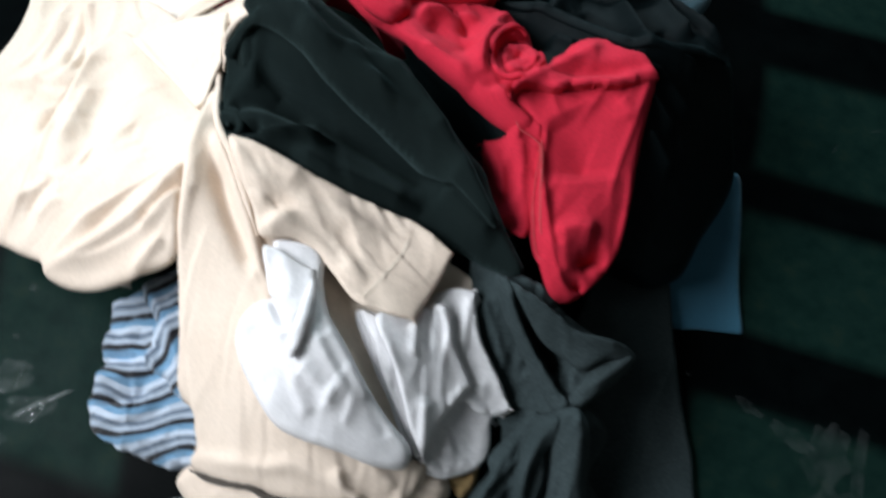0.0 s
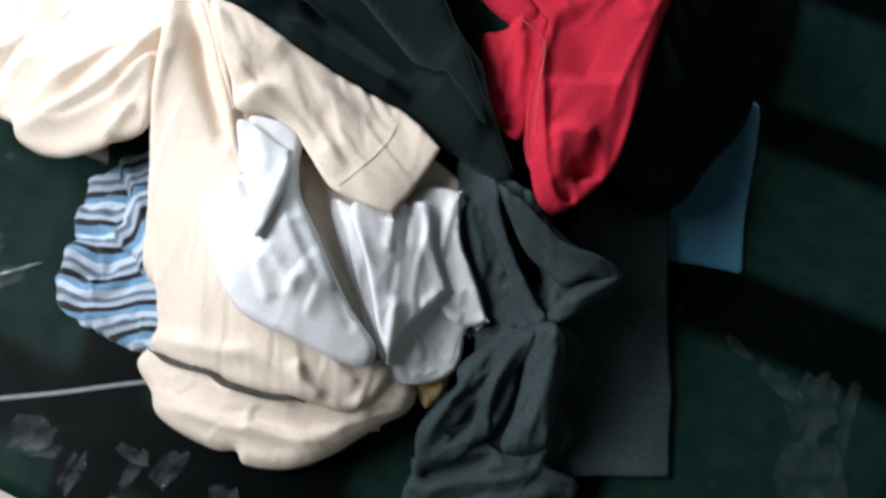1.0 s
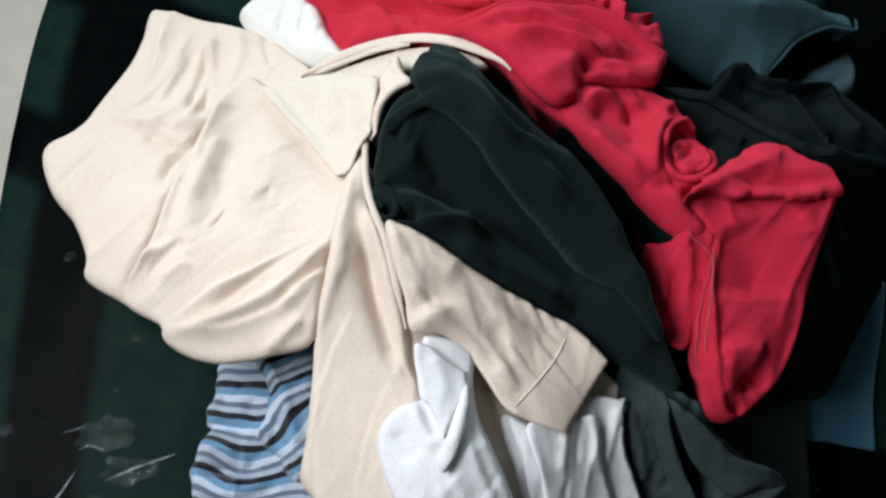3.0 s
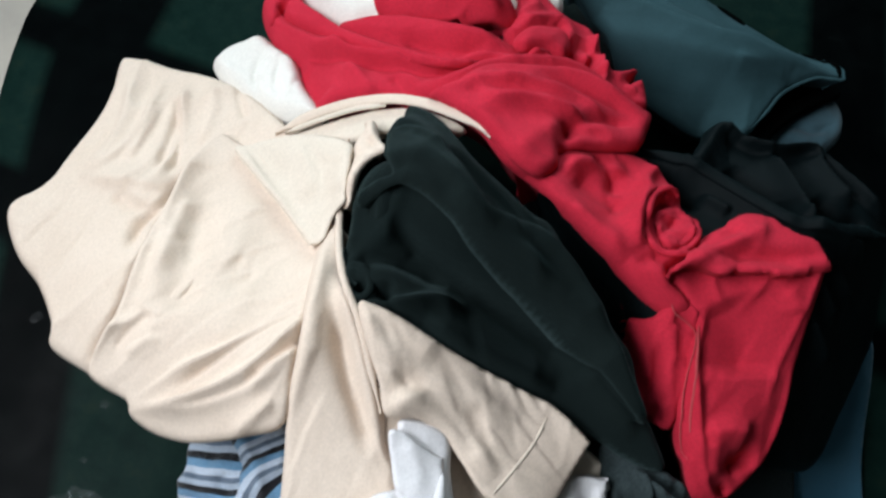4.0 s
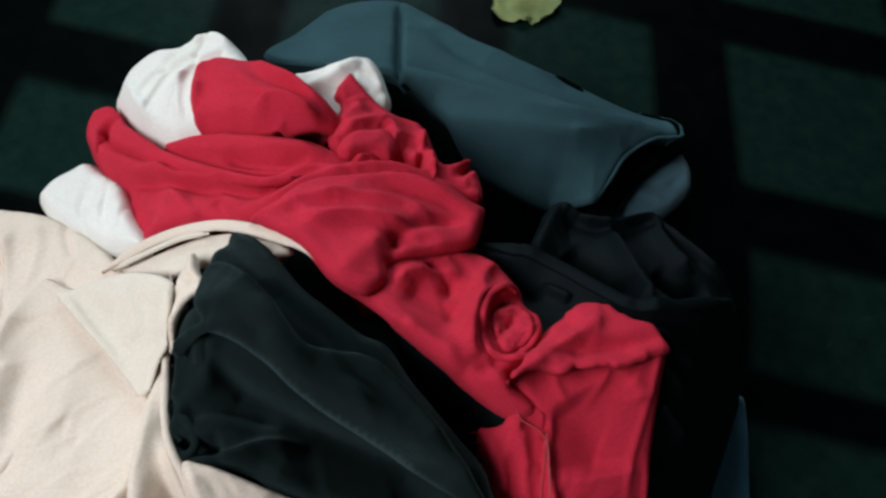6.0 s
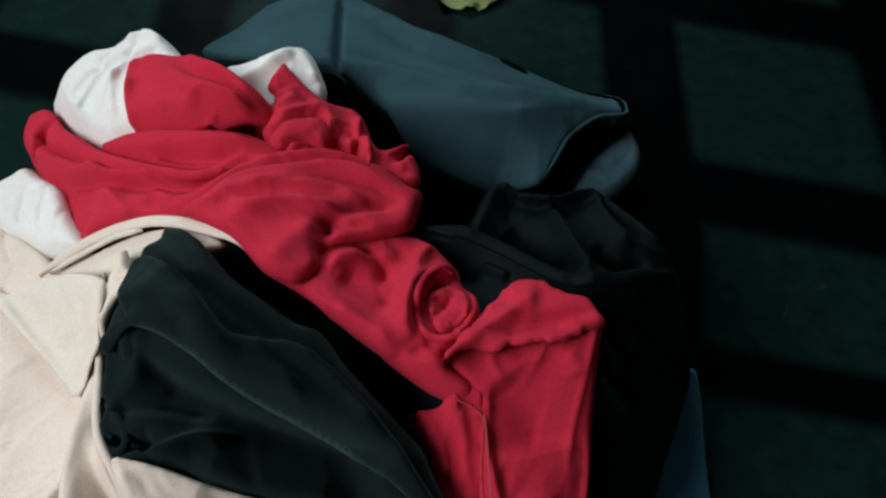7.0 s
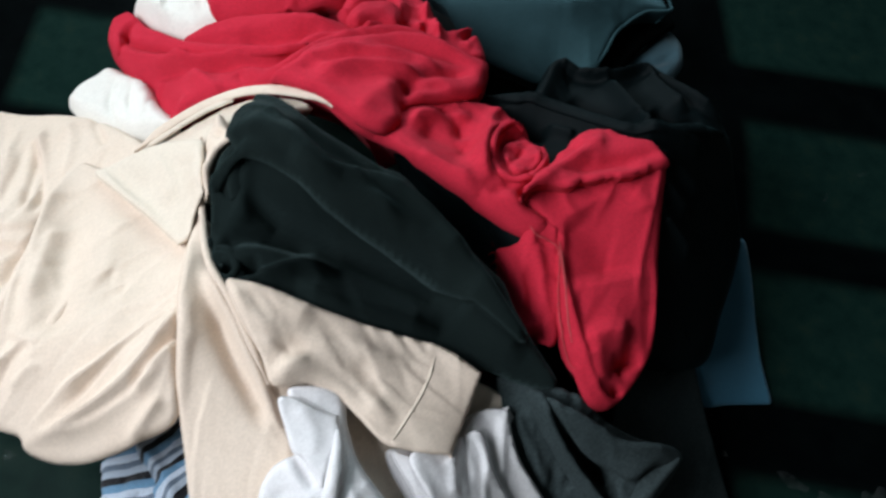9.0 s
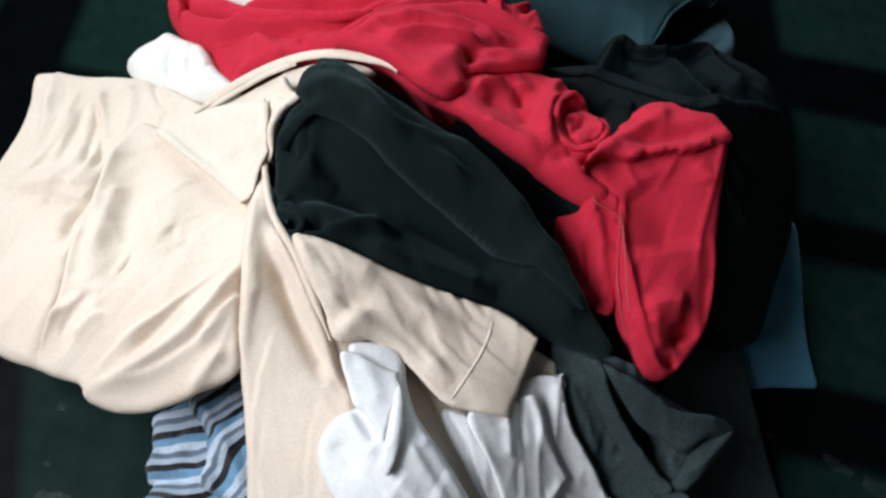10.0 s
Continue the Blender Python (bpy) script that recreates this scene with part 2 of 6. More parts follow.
def smooth_line(pts, closed, step=0.006):
    """Catmull-Rom through the points."""
    p = np.array(pts, float)
    n = len(p)
    out = []
    for i in range(n if closed else n - 1):
        if closed:
            a, b, c, d = (p[(i + k) % n] for k in (-1, 0, 1, 2))
        else:
            b, c = p[i], p[i + 1]
            a, d = p[i - 1] if i else 2 * b - c, p[i + 2] if i + 2 < n else 2 * c - b
        m = max(2, int(np.linalg.norm(c - b) / step))
        u = (np.arange(m) / m)[:, None]
        out.append(0.5 * (2 * b + (c - a) * u + (2 * a - 5 * b + 4 * c - d) * u**2 + (3 * b - a - 3 * c + d) * u**3))
    if not closed:
        out.append(p[-1:])
    return np.concatenate(out)


def nearest(x, y, line, closed):
    """Distance to a polyline, the foot on it, the side and the run along it (0 to 1)."""
    a = line
    b = np.roll(line, -1, 0) if closed else line[1:]
    a = a if closed else a[:-1]
    ab = b - a
    best = np.full(x.shape, 1e9)
    foot = np.zeros(x.shape + (2,))
    side, run = np.zeros(x.shape), np.zeros(x.shape)
    length = np.linalg.norm(ab, axis=1)
    start = np.r_[0, np.cumsum(length)][:-1]
    for i in range(len(a)):
        px, py = x - a[i, 0], y - a[i, 1]
        u = np.clip((px * ab[i, 0] + py * ab[i, 1]) / max(length[i] ** 2, 1e-12), 0, 1)
        qx, qy = px - u * ab[i, 0], py - u * ab[i, 1]
        d = qx * qx + qy * qy
        k = d < best
        best[k] = d[k]
        foot[k, 0], foot[k, 1] = (a[i, 0] + u * ab[i, 0])[k], (a[i, 1] + u * ab[i, 1])[k]
        side[k] = np.sign(ab[i, 0] * py - ab[i, 1] * px)[k]
        run[k] = ((start[i] + u * length[i]) / start.max())[k] if start.max() > 0 else 0
    return np.sqrt(best), foot, side, run


def inside(x, y, poly):
    r = np.zeros(x.shape, bool)
    for (x0, y0), (x1, y1) in zip(poly, np.roll(poly, -1, 0)):
        if y0 != y1:
            r ^= ((y0 > y) != (y1 > y)) & (x < (x1 - x0) * (y - y0) / (y1 - y0) + x0)
    return r


def fold_relief(x, y, folds):
    """Ridges (or, with a minus, creases) along lines: (points, height, width left, width right)."""
    z = np.zeros(x.shape)
    for pts, high, wl, wr in folds:
        d, _, side, run = nearest(x, y, smooth_line(pts, False, 0.012), False)
        w = np.where(side > 0, wl, wr)
        ends = np.clip(np.minimum(run, 1 - run) * 5 + 0.25, 0, 1)
        soft = np.sqrt(d * d + (0.3 * w) ** 2) - 0.3 * w
        z += high * ends * (0.6 * np.exp(-((d / w) ** 2)) + 0.4 * np.exp(-1.5 * soft / w))
    return z


def drawn_creases(line, count, angle, spread, length, high, wide, seed):
    """Random creases inside an outline: each a bowed line with a sharp lip, a soft back and a hollow beside it."""
    rng = random.Random(seed * 7 + 1)
    lo, hi = line.min(0), line.max(0)
    out = []
    while len(out) < count:
        p = (rng.uniform(lo[0], hi[0]), rng.uniform(lo[1], hi[1]))
        if inside(np.array([p[0]]), np.array([p[1]]), line)[0]:
            k = rng.random()
            out.append((p, radians(angle + spread * rng.gauss(0, 0.7)), length * (0.5 + k), rng.uniform(-2.2, 2.2), high * (0.4 + 0.8 * k * rng.random()), wide * rng.uniform(0.6, 1.5), rng.choice((-1, 1))))

    def relief(x, y):
        z = np.zeros(x.shape)
        for (px, py), a, half, bow, h, w, flip in out:
            c, s = math.cos(a), math.sin(a)
            u, v = (x - px) * c + (y - py) * s, flip * ((y - py) * c - (x - px) * s)
            near = (np.abs(u) < half) & (np.abs(v) < 6 * w + abs(bow) * half * half)
            if near.any():
                u, v = u[near], v[near]
                v = v - bow * u * u - 0.25 * w * np.sin(u * 3.0 / w * 0.2)
                fade = (1 - (u / half) ** 2) ** 2
                lip = np.where(v > 0, np.exp(-((v / (0.55 * w)) ** 2)), np.exp(-np.abs(v) / (1.6 * w)))
                z[near] += h * fade * (lip - 0.55 * np.exp(-(((v - 1.5 * w) / (0.8 * w)) ** 2)))
        return z

    return relief


def link_mesh(name, verts, faces, material, parent, base, label="", uv=None, smooth=True):
    me = bpy.data.meshes.new(name)
    me.from_pydata([tuple(v) for v in np.asarray(verts) - np.array(base)], [], faces)
    me.materials.append(material)
    if smooth:
        me.polygons.foreach_set("use_smooth", [True] * len(me.polygons))
    if uv is not None:
        layer = me.uv_layers.new(name="print")
        idx = np.zeros(len(me.loops), int)
        me.loops.foreach_get("vertex_index", idx)
        layer.data.foreach_set("uv", np.asarray(uv)[idx].ravel())
    me.update()
    ob = new(name, me)
    if parent is not None:
        ob.parent = parent
    else:
        ob.location = base
    if label:
        ob["label"] = label
    return ob


def cloth(name, parent, material, outline, lift=0.0, folds=(), r=0.012, drop=0.06, tuck=0.03, crumple=0.003, size=0.06, angle=0.0,
          stretch=1.0, height=None, cell=0.0038, fray=0.0, seed=1, label="", uv_of=None, creases=None):
    """One layer of a garment: a plan outline laid over the heap, rolled at its edge, with folds, creases and a turned-under rim.
    Returns the object and the height of its surface as a function."""
    under = height or pile
    base = parent["foot"]
    line = smooth_line(outline, True)
    if fray:
        k = np.arange(len(line))
        line = line + fray * np.c_[lattice(k * 0.9, k * 0 + 0.5, seed), lattice(k * 0.9 + 40, k * 0 + 0.5, seed)]
    area2 = (line[:, 0] * np.roll(line[:, 1], -1) - np.roll(line[:, 0], -1) * line[:, 1]).sum()
    line = line if area2 > 0 else line[::-1]

    fine = drawn_creases(line, *creases, seed) if creases else None

    def level(x, y):
        z = under(x, y) + lift + fold_relief(x, y, folds) + 1.4 * crumple * crumples(x, y, size, seed, angle, stretch)
        return z + fine(x, y) if fine else z

    lo, hi = line.min(0) - 2 * cell, line.max(0) + 2 * cell
    gx, gy = np.meshgrid(np.arange(lo[0], hi[0], cell), np.arange(lo[1], hi[1], cell), indexing="ij")
    d, foot, _, _ = nearest(gx, gy, line, True)
    d = np.where(inside(gx, gy, line), d, -d)
    ok = d > -0.72 * cell
    quad = ok[:-1, :-1] & ok[1:, :-1] & ok[1:, 1:] & ok[:-1, 1:]
    used = np.zeros(ok.shape, bool)
    for sx, sy in ((slice(None, -1), slice(None, -1)), (slice(1, None), slice(None, -1)), (slice(1, None), slice(1, None)), (slice(None, -1), slice(1, None))):
        used[sx, sy] |= quad
    around = np.pad(quad, 1)
    full = around[:-1, :-1] & around[1:, :-1] & around[1:, 1:] & around[:-1, 1:]
    out = used & (~full | (d < 0.35 * cell))
    gx[out], gy[out], d[out] = foot[out, 0], foot[out, 1], 0.0
    index = -np.ones(ok.shape, int)
    index[used] = np.arange(used.sum())
    x, y, dd = gx[used], gy[used], d[used]
    q = np.clip(1 - dd / r, 0, 1)
    z = level(x, y) - r * (0.35 * q**2 + 0.65 * q**3)
    z = np.maximum(z, 0.006)
    verts = np.c_[x, y, z]
    i, j = np.nonzero(quad)
    faces = np.c_[index[i, j], index[i + 1, j], index[i + 1, j + 1], index[i, j + 1]]
    # rim: down and under
    e = np.concatenate([faces[:, [0, 1]], faces[:, [1, 2]], faces[:, [2, 3]], faces[:, [3, 0]]])
    keys = {(a, b) for a, b in e.tolist()}
    rim = [(a, b) for a, b in e.tolist() if (b, a) not in keys]
    loop = sorted({v for pair in rim for v in pair})
    place = {v: k for k, v in enumerate(loop)}
    p = verts[loop]
    _, ft, _, _ = nearest(p[:, 0], p[:, 1], line, True)
    inward = np.zeros((len(loop), 2))
    for a, b in rim:
        nrm = np.array([-(verts[b, 1] - verts[a, 1]), verts[b, 0] - verts[a, 0]])
        inward[place[a]] += nrm
        inward[place[b]] += nrm
    inward /= np.maximum(np.linalg.norm(inward, axis=1), 1e-9)[:, None]
    rings, n0 = [verts], len(verts)
    for fz, fi in ((0.12, 0.12), (0.5, 0.6), (1.0, 1.0)):
        rings.append(np.c_[p[:, :2] + inward * tuck * fi, np.maximum(p[:, 2] - drop * fz, 0.002 + 0.002 * (1 - fz))])
    allv = np.concatenate(rings)
    fl = faces.tolist()
    for a, b in rim:
        ka, kb = place[a], place[b]
        fl.append((b, a, n0 + ka, n0 + kb))
        for ring in range(2):
            o = n0 + ring * len(loop)
            fl.append((o + kb, o + ka, o + len(loop) + ka, o + len(loop) + kb))
    uv = uv_of(allv[:, 0], allv[:, 1]) if uv_of else None
    return link_mesh(name, allv, fl, material, parent, base, label, uv), level


def strand(name, parent, material, pts, wide, thick, over, lift=0.0, label="", taper=0.3, sides=8):
    """A band, seam, thread or tape of elliptical section that follows a surface."""
    base = parent["foot"]
    line = smooth_line(pts, False, 0.005)
    z = over(line[:, 0], line[:, 1]) + lift
    t = np.gradient(line, axis=0)
    t /= np.maximum(np.linalg.norm(t, axis=1), 1e-9)[:, None]
    side = np.c_[-t[:, 1], t[:, 0]]
    n = len(line)
    fade = np.clip(np.minimum(np.arange(n), np.arange(n)[::-1]) / max(2, 0.12 * n), taper, 1)
    verts = []
    for k in range(n):
        for a in range(sides):
            c, s = math.cos(2 * math.pi * a / sides), math.sin(2 * math.pi * a / sides)
            verts.append((*(line[k] + side[k] * c * wide * 0.5 * fade[k]), z[k] + s * thick * 0.5))
    faces = [(k * sides + a, (k + 1) * sides + a, (k + 1) * sides + (a + 1) % sides, k * sides + (a + 1) % sides) for k in range(n - 1) for a in range(sides)]
    faces += [tuple(range(sides))[::-1], tuple((n - 1) * sides + a for a in range(sides))]
    return link_mesh(name, verts, [f[::-1] for f in faces], material, parent, base, label)


def garment(name, label, category, x, y, z=0.0):
    ob = new(name)
    ob.location = (x, y, z)
    ob.empty_display_size = 0.05
    ob["foot"] = (x, y, z)
    return tagged(ob, label, category)


# ---- the room ----
def slab(name, x0, x1, y0, y1, z0, z1, material, bevel=0.0):
    bm = bmesh.new()
    bmesh.ops.create_cube(bm, size=1.0)
    bmesh.ops.transform(bm, matrix=Matrix.LocRotScale(((x0 + x1) / 2, (y0 + y1) / 2, (z0 + z1) / 2), None, (x1 - x0, y1 - y0, z1 - z0)), verts=bm.verts)
    if bevel:
        bmesh.ops.bevel(bm, geom=bm.edges[:], offset=bevel, segments=2, affect="EDGES")
    me = bpy.data.meshes.new(name)
    bm.to_mesh(me)
    bm.free()
    me.materials.append(material)
    return new(name, me)


X0, X1, Y0, Y1, TOP = WIN_X, 2.9, -2.2, 3.6, 2.9
tagged(slab("floor", X0 - 0.2, X1 + 0.2, Y0 - 0.2, Y1 + 0.2, -0.15, -0.004, CONCRETE), "pale worn screed floor showing past the mat", "floor", kind="structure")
tagged(slab("ceiling", X0 - 0.2, X1 + 0.2, Y0 - 0.2, Y1 + 0.2, TOP, TOP + 0.15, PLASTER), "plain grey plaster ceiling", "ceiling", kind="structure")
for wname, box in (("wall_east", (X1, X1 + 0.2, Y0 - 0.2, Y1 + 0.2)), ("wall_south", (X0, X1, Y0 - 0.2, Y0))):
    tagged(slab(wname, *box, -0.004, TOP, PLASTER), "plain grey plaster wall", "wall", kind="structure")


def window_wall(wall_name, window_name, turn, along0, along1, mid, wide, sill, head):
    """A wall with a window's opening through it; it runs along its own y axis."""
    a, b = mid - wide / 2, mid + wide / 2
    bm = bmesh.new()
    for y0, y1, z0, z1 in ((along0, a, -0.004, TOP), (b, along1, -0.004, TOP), (a, b, -0.004, sill), (a, b, head, TOP)):
        got = bmesh.ops.create_cube(bm, size=1.0)["verts"]
        bmesh.ops.transform(bm, matrix=Matrix.LocRotScale((-0.1, (y0 + y1) / 2, (z0 + z1) / 2), None, (0.2, y1 - y0, z1 - z0)), verts=got)
    me = bpy.data.meshes.new(wall_name)
    bm.to_mesh(me)
    bm.free()
    me.materials.append(PLASTER)
    wall = tagged(new(wall_name, me), "grey plaster wall with a window opening", "wall", kind="structure")
    wall.matrix_world = turn
    win = tagged(new(window_name), "painted window frame in the wall opening", "window", kind="structure")
    win.matrix_world = turn @ pose(-0.12, mid, sill)
    for nm, y0, y1, z0, z1 in (("window_sill", a, b, sill, sill + 0.05), ("window_head", a, b, head - 0.05, head), ("window_jamb", a, a + 0.05, sill + 0.05, head - 0.05), ("window_jamb", b - 0.05, b, sill + 0.05, head - 0.05)):
        ob = slab(nm, -0.03, 0.03, y0 - mid, y1 - mid, z0 - sill, z1 - sill, FRAME_PAINT, 0.004)
        ob.parent = win


window_wall("wall_west", "window_1", pose(X0, 0, 0), Y0 - 0.2, Y1 + 0.2, WIN_Y, WIN_W, WIN_Z - WIN_H / 2, WIN_Z + WIN_H / 2)
window_wall("wall_north", "window_2", pose(0, Y1, 0, 0, 0, -90), X0, X1, -0.45, 1.6, 1.2, 2.5)


# ---- the printed mat on the floor ----
def vinyl_mat():
    """A soft sheet whose near part has been dragged, so that its print narrows there."""
    us, vs = np.linspace(-1.075, 2.6, 150), np.linspace(-0.12, 3.3, 150)
    u, v = np.meshgrid(us, vs, indexing="ij")
    y = v.copy()
    for _ in range(6):
        pull = np.where(y < 1.15, 1 - 0.31 * (np.clip(1.15 - y, 0, 1.3) / 1.03) ** 1.3, 1.0)
        near = np.clip(u, -1.1, 0.85)
        x = u - near + near * pull
        y = v - 0.14 * x
    z = 0.0006 + 0.0012 * (1 + lattice(x * 3, y * 3, 4)) + 0.0007 * lattice(x * 11, y * 11, 6)
    n, m = u.shape
    top = np.c_[x.ravel(), y.ravel(), z.ravel() - 0.002]
    verts = np.concatenate([top, top - np.array((0, 0, 0.003))])
    k = np.arange(n * m).reshape(n, m)
    faces = np.c_[k[:-1, :-1].ravel(), k[1:, :-1].ravel(), k[1:, 1:].ravel(), k[:-1, 1:].ravel()].tolist()
    o = n * m
    ring = list(k[:, 0]) + list(k[-1, 1:]) + list(k[-2::-1, -1]) + list(k[0, -2:0:-1])
    for a, b in zip(ring, ring[1:] + ring[:1]):
        faces.append((int(b), int(a), int(a) + o, int(b) + o))
    uv = np.c_[u.ravel(), v.ravel()]
    ob = link_mesh("floor_mat", verts, faces, MAT, None, (0, 0, 0), uv=np.concatenate([uv, uv]))
    return tagged(ob, "dark green vinyl mat printed with squares and black bands", "mat", kind="structure")


vinyl_mat()

# ---- the heap of clothes ----
# black jersey garment, spread under the others
g = garment("black_trousers", "black jersey trousers crumpled under the red garment", "trousers", 0.40, 0.80)
_, blackz = cloth("leg", g, BLACK, [(0.152, 0.982), (0.218, 0.972), (0.241, 1.015), (0.265, 1.071), (0.321, 1.067), (0.38, 1.073), (0.429, 1.081), (0.477, 1.035), (0.517, 0.994), (0.561, 0.962), (0.566, 0.946), (0.588, 0.88), (0.622, 0.815), (0.56, 0.686), (0.516, 0.598), (0.431, 0.576), (0.291, 0.594), (0.2, 0.668), (0.143, 0.749), (0.048, 0.816), (0.004, 0.88), (0.055, 0.98)], -0.018,
      [([(0.149, 0.98), (0.206, 0.971), (0.272, 0.94), (0.323, 0.9), (0.365, 0.873), (0.433, 0.883), (0.549, 0.938)], 0.034, 0.005, 0.026), ([(0.219, 0.977), (0.251, 1.038), (0.279, 1.07), (0.319, 1.05)], 0.030, 0.008, 0.030), ([(0.279, 1.07), (0.323, 1.046), (0.368, 1.046), (0.426, 1.066), (0.472, 1.021), (0.51, 0.979), (0.569, 0.964)], 0.030, 0.014, 0.008), ([(0.358, 1.038), (0.375, 0.982), (0.393, 0.926), (0.41, 0.879)], 0.026, 0.004, 0.018), ([(0.43, 1.061), (0.453, 1.003), (0.483, 0.954)], 0.022, 0.004, 0.018), ([(0.283, 0.979), (0.335, 0.937), (0.392, 0.9)], -0.046, 0.022, 0.022), ([(0.409, 0.946), (0.458, 0.921), (0.511, 0.933)], -0.034, 0.018, 0.014)] + [([(0.368, 0.863), (0.421, 0.867), (0.496, 0.875)], 0.020, 0.004, 0.012), ([(0.397, 0.845), (0.438, 0.82), (0.491, 0.804)], 0.022, 0.004, 0.012), ([(0.401, 0.795), (0.436, 0.778), (0.469, 0.769)], 0.020, 0.004, 0.012), ([(0.405, 0.751), (0.439, 0.732), (0.475, 0.71)], 0.018, 0.004, 0.012), ([(0.248, 0.914), (0.278, 0.895), (0.292, 0.885)], 0.018, 0.004, 0.010), ([(0.168, 0.949), (0.215, 0.921), (0.255, 0.886)], -0.020, 0.014, 0.014), ([(0.302, 0.723), (0.315, 0.677), (0.325, 0.631)], -0.060, 0.055, 0.055)],
      r=0.022, drop=0.30, tuck=0.05, crumple=0.004, size=0.08, seed=5, creases=(14, -40, 25, 0.10, 0.004, 0.007), cell=0.0034)
strand("waistband", g, BLACK, [(0.148, 0.975), (0.204, 0.964), (0.27, 0.935), (0.32, 0.895), (0.361, 0.868), (0.427, 0.876), (0.533, 0.926)], 0.022, 0.012, blackz, 0.0)

# blue cloth
g = garment("blue_cloth", "flat blue cotton cloth hanging from the heap onto the mat", "cloth", 0.61, 0.66)
slope = spline_surface([(0.627, 0.83, 0.10), (0.672, 0.577, 0.006), (0.555, 0.564, 0.014), (0.50, 0.62, 0.06), (0.66, 0.66, 0.02), (0.54, 0.74, 0.10)])
cloth("sheet", g, BLUE, [(0.634, 0.845), (0.650, 0.800), (0.662, 0.730), (0.673, 0.650), (0.681, 0.590), (0.679, 0.575), (0.660, 0.573), (0.60, 0.569), (0.555, 0.564), (0.50, 0.60),
      (0.53, 0.72), (0.60, 0.82)], 0.0, (), r=0.004, drop=0.10, tuck=0.01, crumple=0.003, size=0.09, height=slope, seed=8)

# charcoal trousers
g = garment("grey_trousers", "charcoal wool trousers, one leg flat and one crumpled", "trousers", 0.42, 0.35)
low = spline_surface([(0.45, 0.55, 0.10), (0.57, 0.55, 0.03), (0.60, 0.30, 0.012), (0.45, 0.18, 0.012), (0.56, 0.17, 0.010), (0.40, 0.40, 0.08), (0.50, 0.40, 0.04)])
_, flatz = cloth("flat_leg", g, GREY, [(0.39, 0.599), (0.441, 0.626), (0.508, 0.645), (0.526, 0.636), (0.552, 0.514), (0.577, 0.409), (0.593, 0.345), (0.6, 0.282), (0.612, 0.212), (0.612, 0.212), (0.562, 0.199), (0.515, 0.188), (0.429, 0.169), (0.355, 0.217), (0.343, 0.346), (0.36, 0.482)], 0.004,
      (),
      r=0.003, drop=0.05, tuck=0.01, crumple=0.004, size=0.07, angle=70, stretch=2.5, height=low, seed=3, creases=(16, 80, 40, 0.05, 0.002, 0.005))
strand("hem_seam", g, GREY, [(0.427, 0.276), (0.482, 0.3), (0.542, 0.322), (0.588, 0.338)], 0.004, 0.003, flatz, 0.0)
_, greyz = cloth("crumpled_leg", g, GREY, [(0.177, 0.535), (0.207, 0.531), (0.25, 0.521), (0.3, 0.504), (0.337, 0.481), (0.387, 0.465), (0.435, 0.462), (0.45, 0.453), (0.444, 0.431), (0.42, 0.396), (0.383, 0.367), (0.415, 0.349), (0.427, 0.325), (0.409, 0.269), (0.446, 0.229), (0.428, 0.184), (0.41, 0.142), (0.375, 0.091), (0.332, 0.055), (0.291, 0.028), (0.246, 0.049), (0.223, 0.08), (0.232, 0.135), (0.22, 0.172), (0.239, 0.218), (0.269, 0.269), (0.269, 0.317), (0.251, 0.333), (0.225, 0.387), (0.199, 0.464)], -0.012,
      [([(0.242, 0.492), (0.289, 0.448), (0.327, 0.42), (0.36, 0.42)], -0.030, 0.016, 0.016), ([(0.341, 0.333), (0.316, 0.286), (0.308, 0.238), (0.313, 0.204)], 0.014, 0.014, 0.012), ([(0.368, 0.342), (0.374, 0.296), (0.375, 0.243), (0.381, 0.194)], 0.012, 0.012, 0.012), ([(0.227, 0.496), (0.271, 0.454), (0.31, 0.414), (0.344, 0.365)], 0.020, 0.007, 0.007), ([(0.24, 0.503), (0.283, 0.469), (0.319, 0.436), (0.346, 0.389)], -0.034, 0.010, 0.014), ([(0.203, 0.49), (0.235, 0.435), (0.268, 0.385)], 0.010, 0.010, 0.010), ([(0.239, 0.297), (0.268, 0.323), (0.305, 0.346)], 0.012, 0.012, 0.010), ([(0.229, 0.159), (0.269, 0.186), (0.316, 0.207)], 0.012, 0.012, 0.010)] + [([(0.234, 0.127), (0.297, 0.149), (0.353, 0.168)], -0.022, 0.006, 0.010)],
      r=0.008, drop=0.25, tuck=0.06, crumple=0.005, size=0.035, angle=75, stretch=1.8, seed=11, creases=(60, 75, 45, 0.035, 0.006, 0.005))
cloth("side_fold", g, GREY, [(0.217, 0.508), (0.241, 0.501), (0.259, 0.466), (0.293, 0.422), (0.327, 0.387), (0.356, 0.357), (0.336, 0.344), (0.305, 0.385), (0.277, 0.419), (0.243, 0.455)], 0.018, [([(0.231, 0.506), (0.254, 0.461), (0.291, 0.417), (0.341, 0.363)], 0.012, 0.008, 0.008)], r=0.007, drop=0.04, tuck=0.012, crumple=0.002, size=0.03, seed=12, creases=(8, 110, 20, 0.035, 0.003, 0.004))
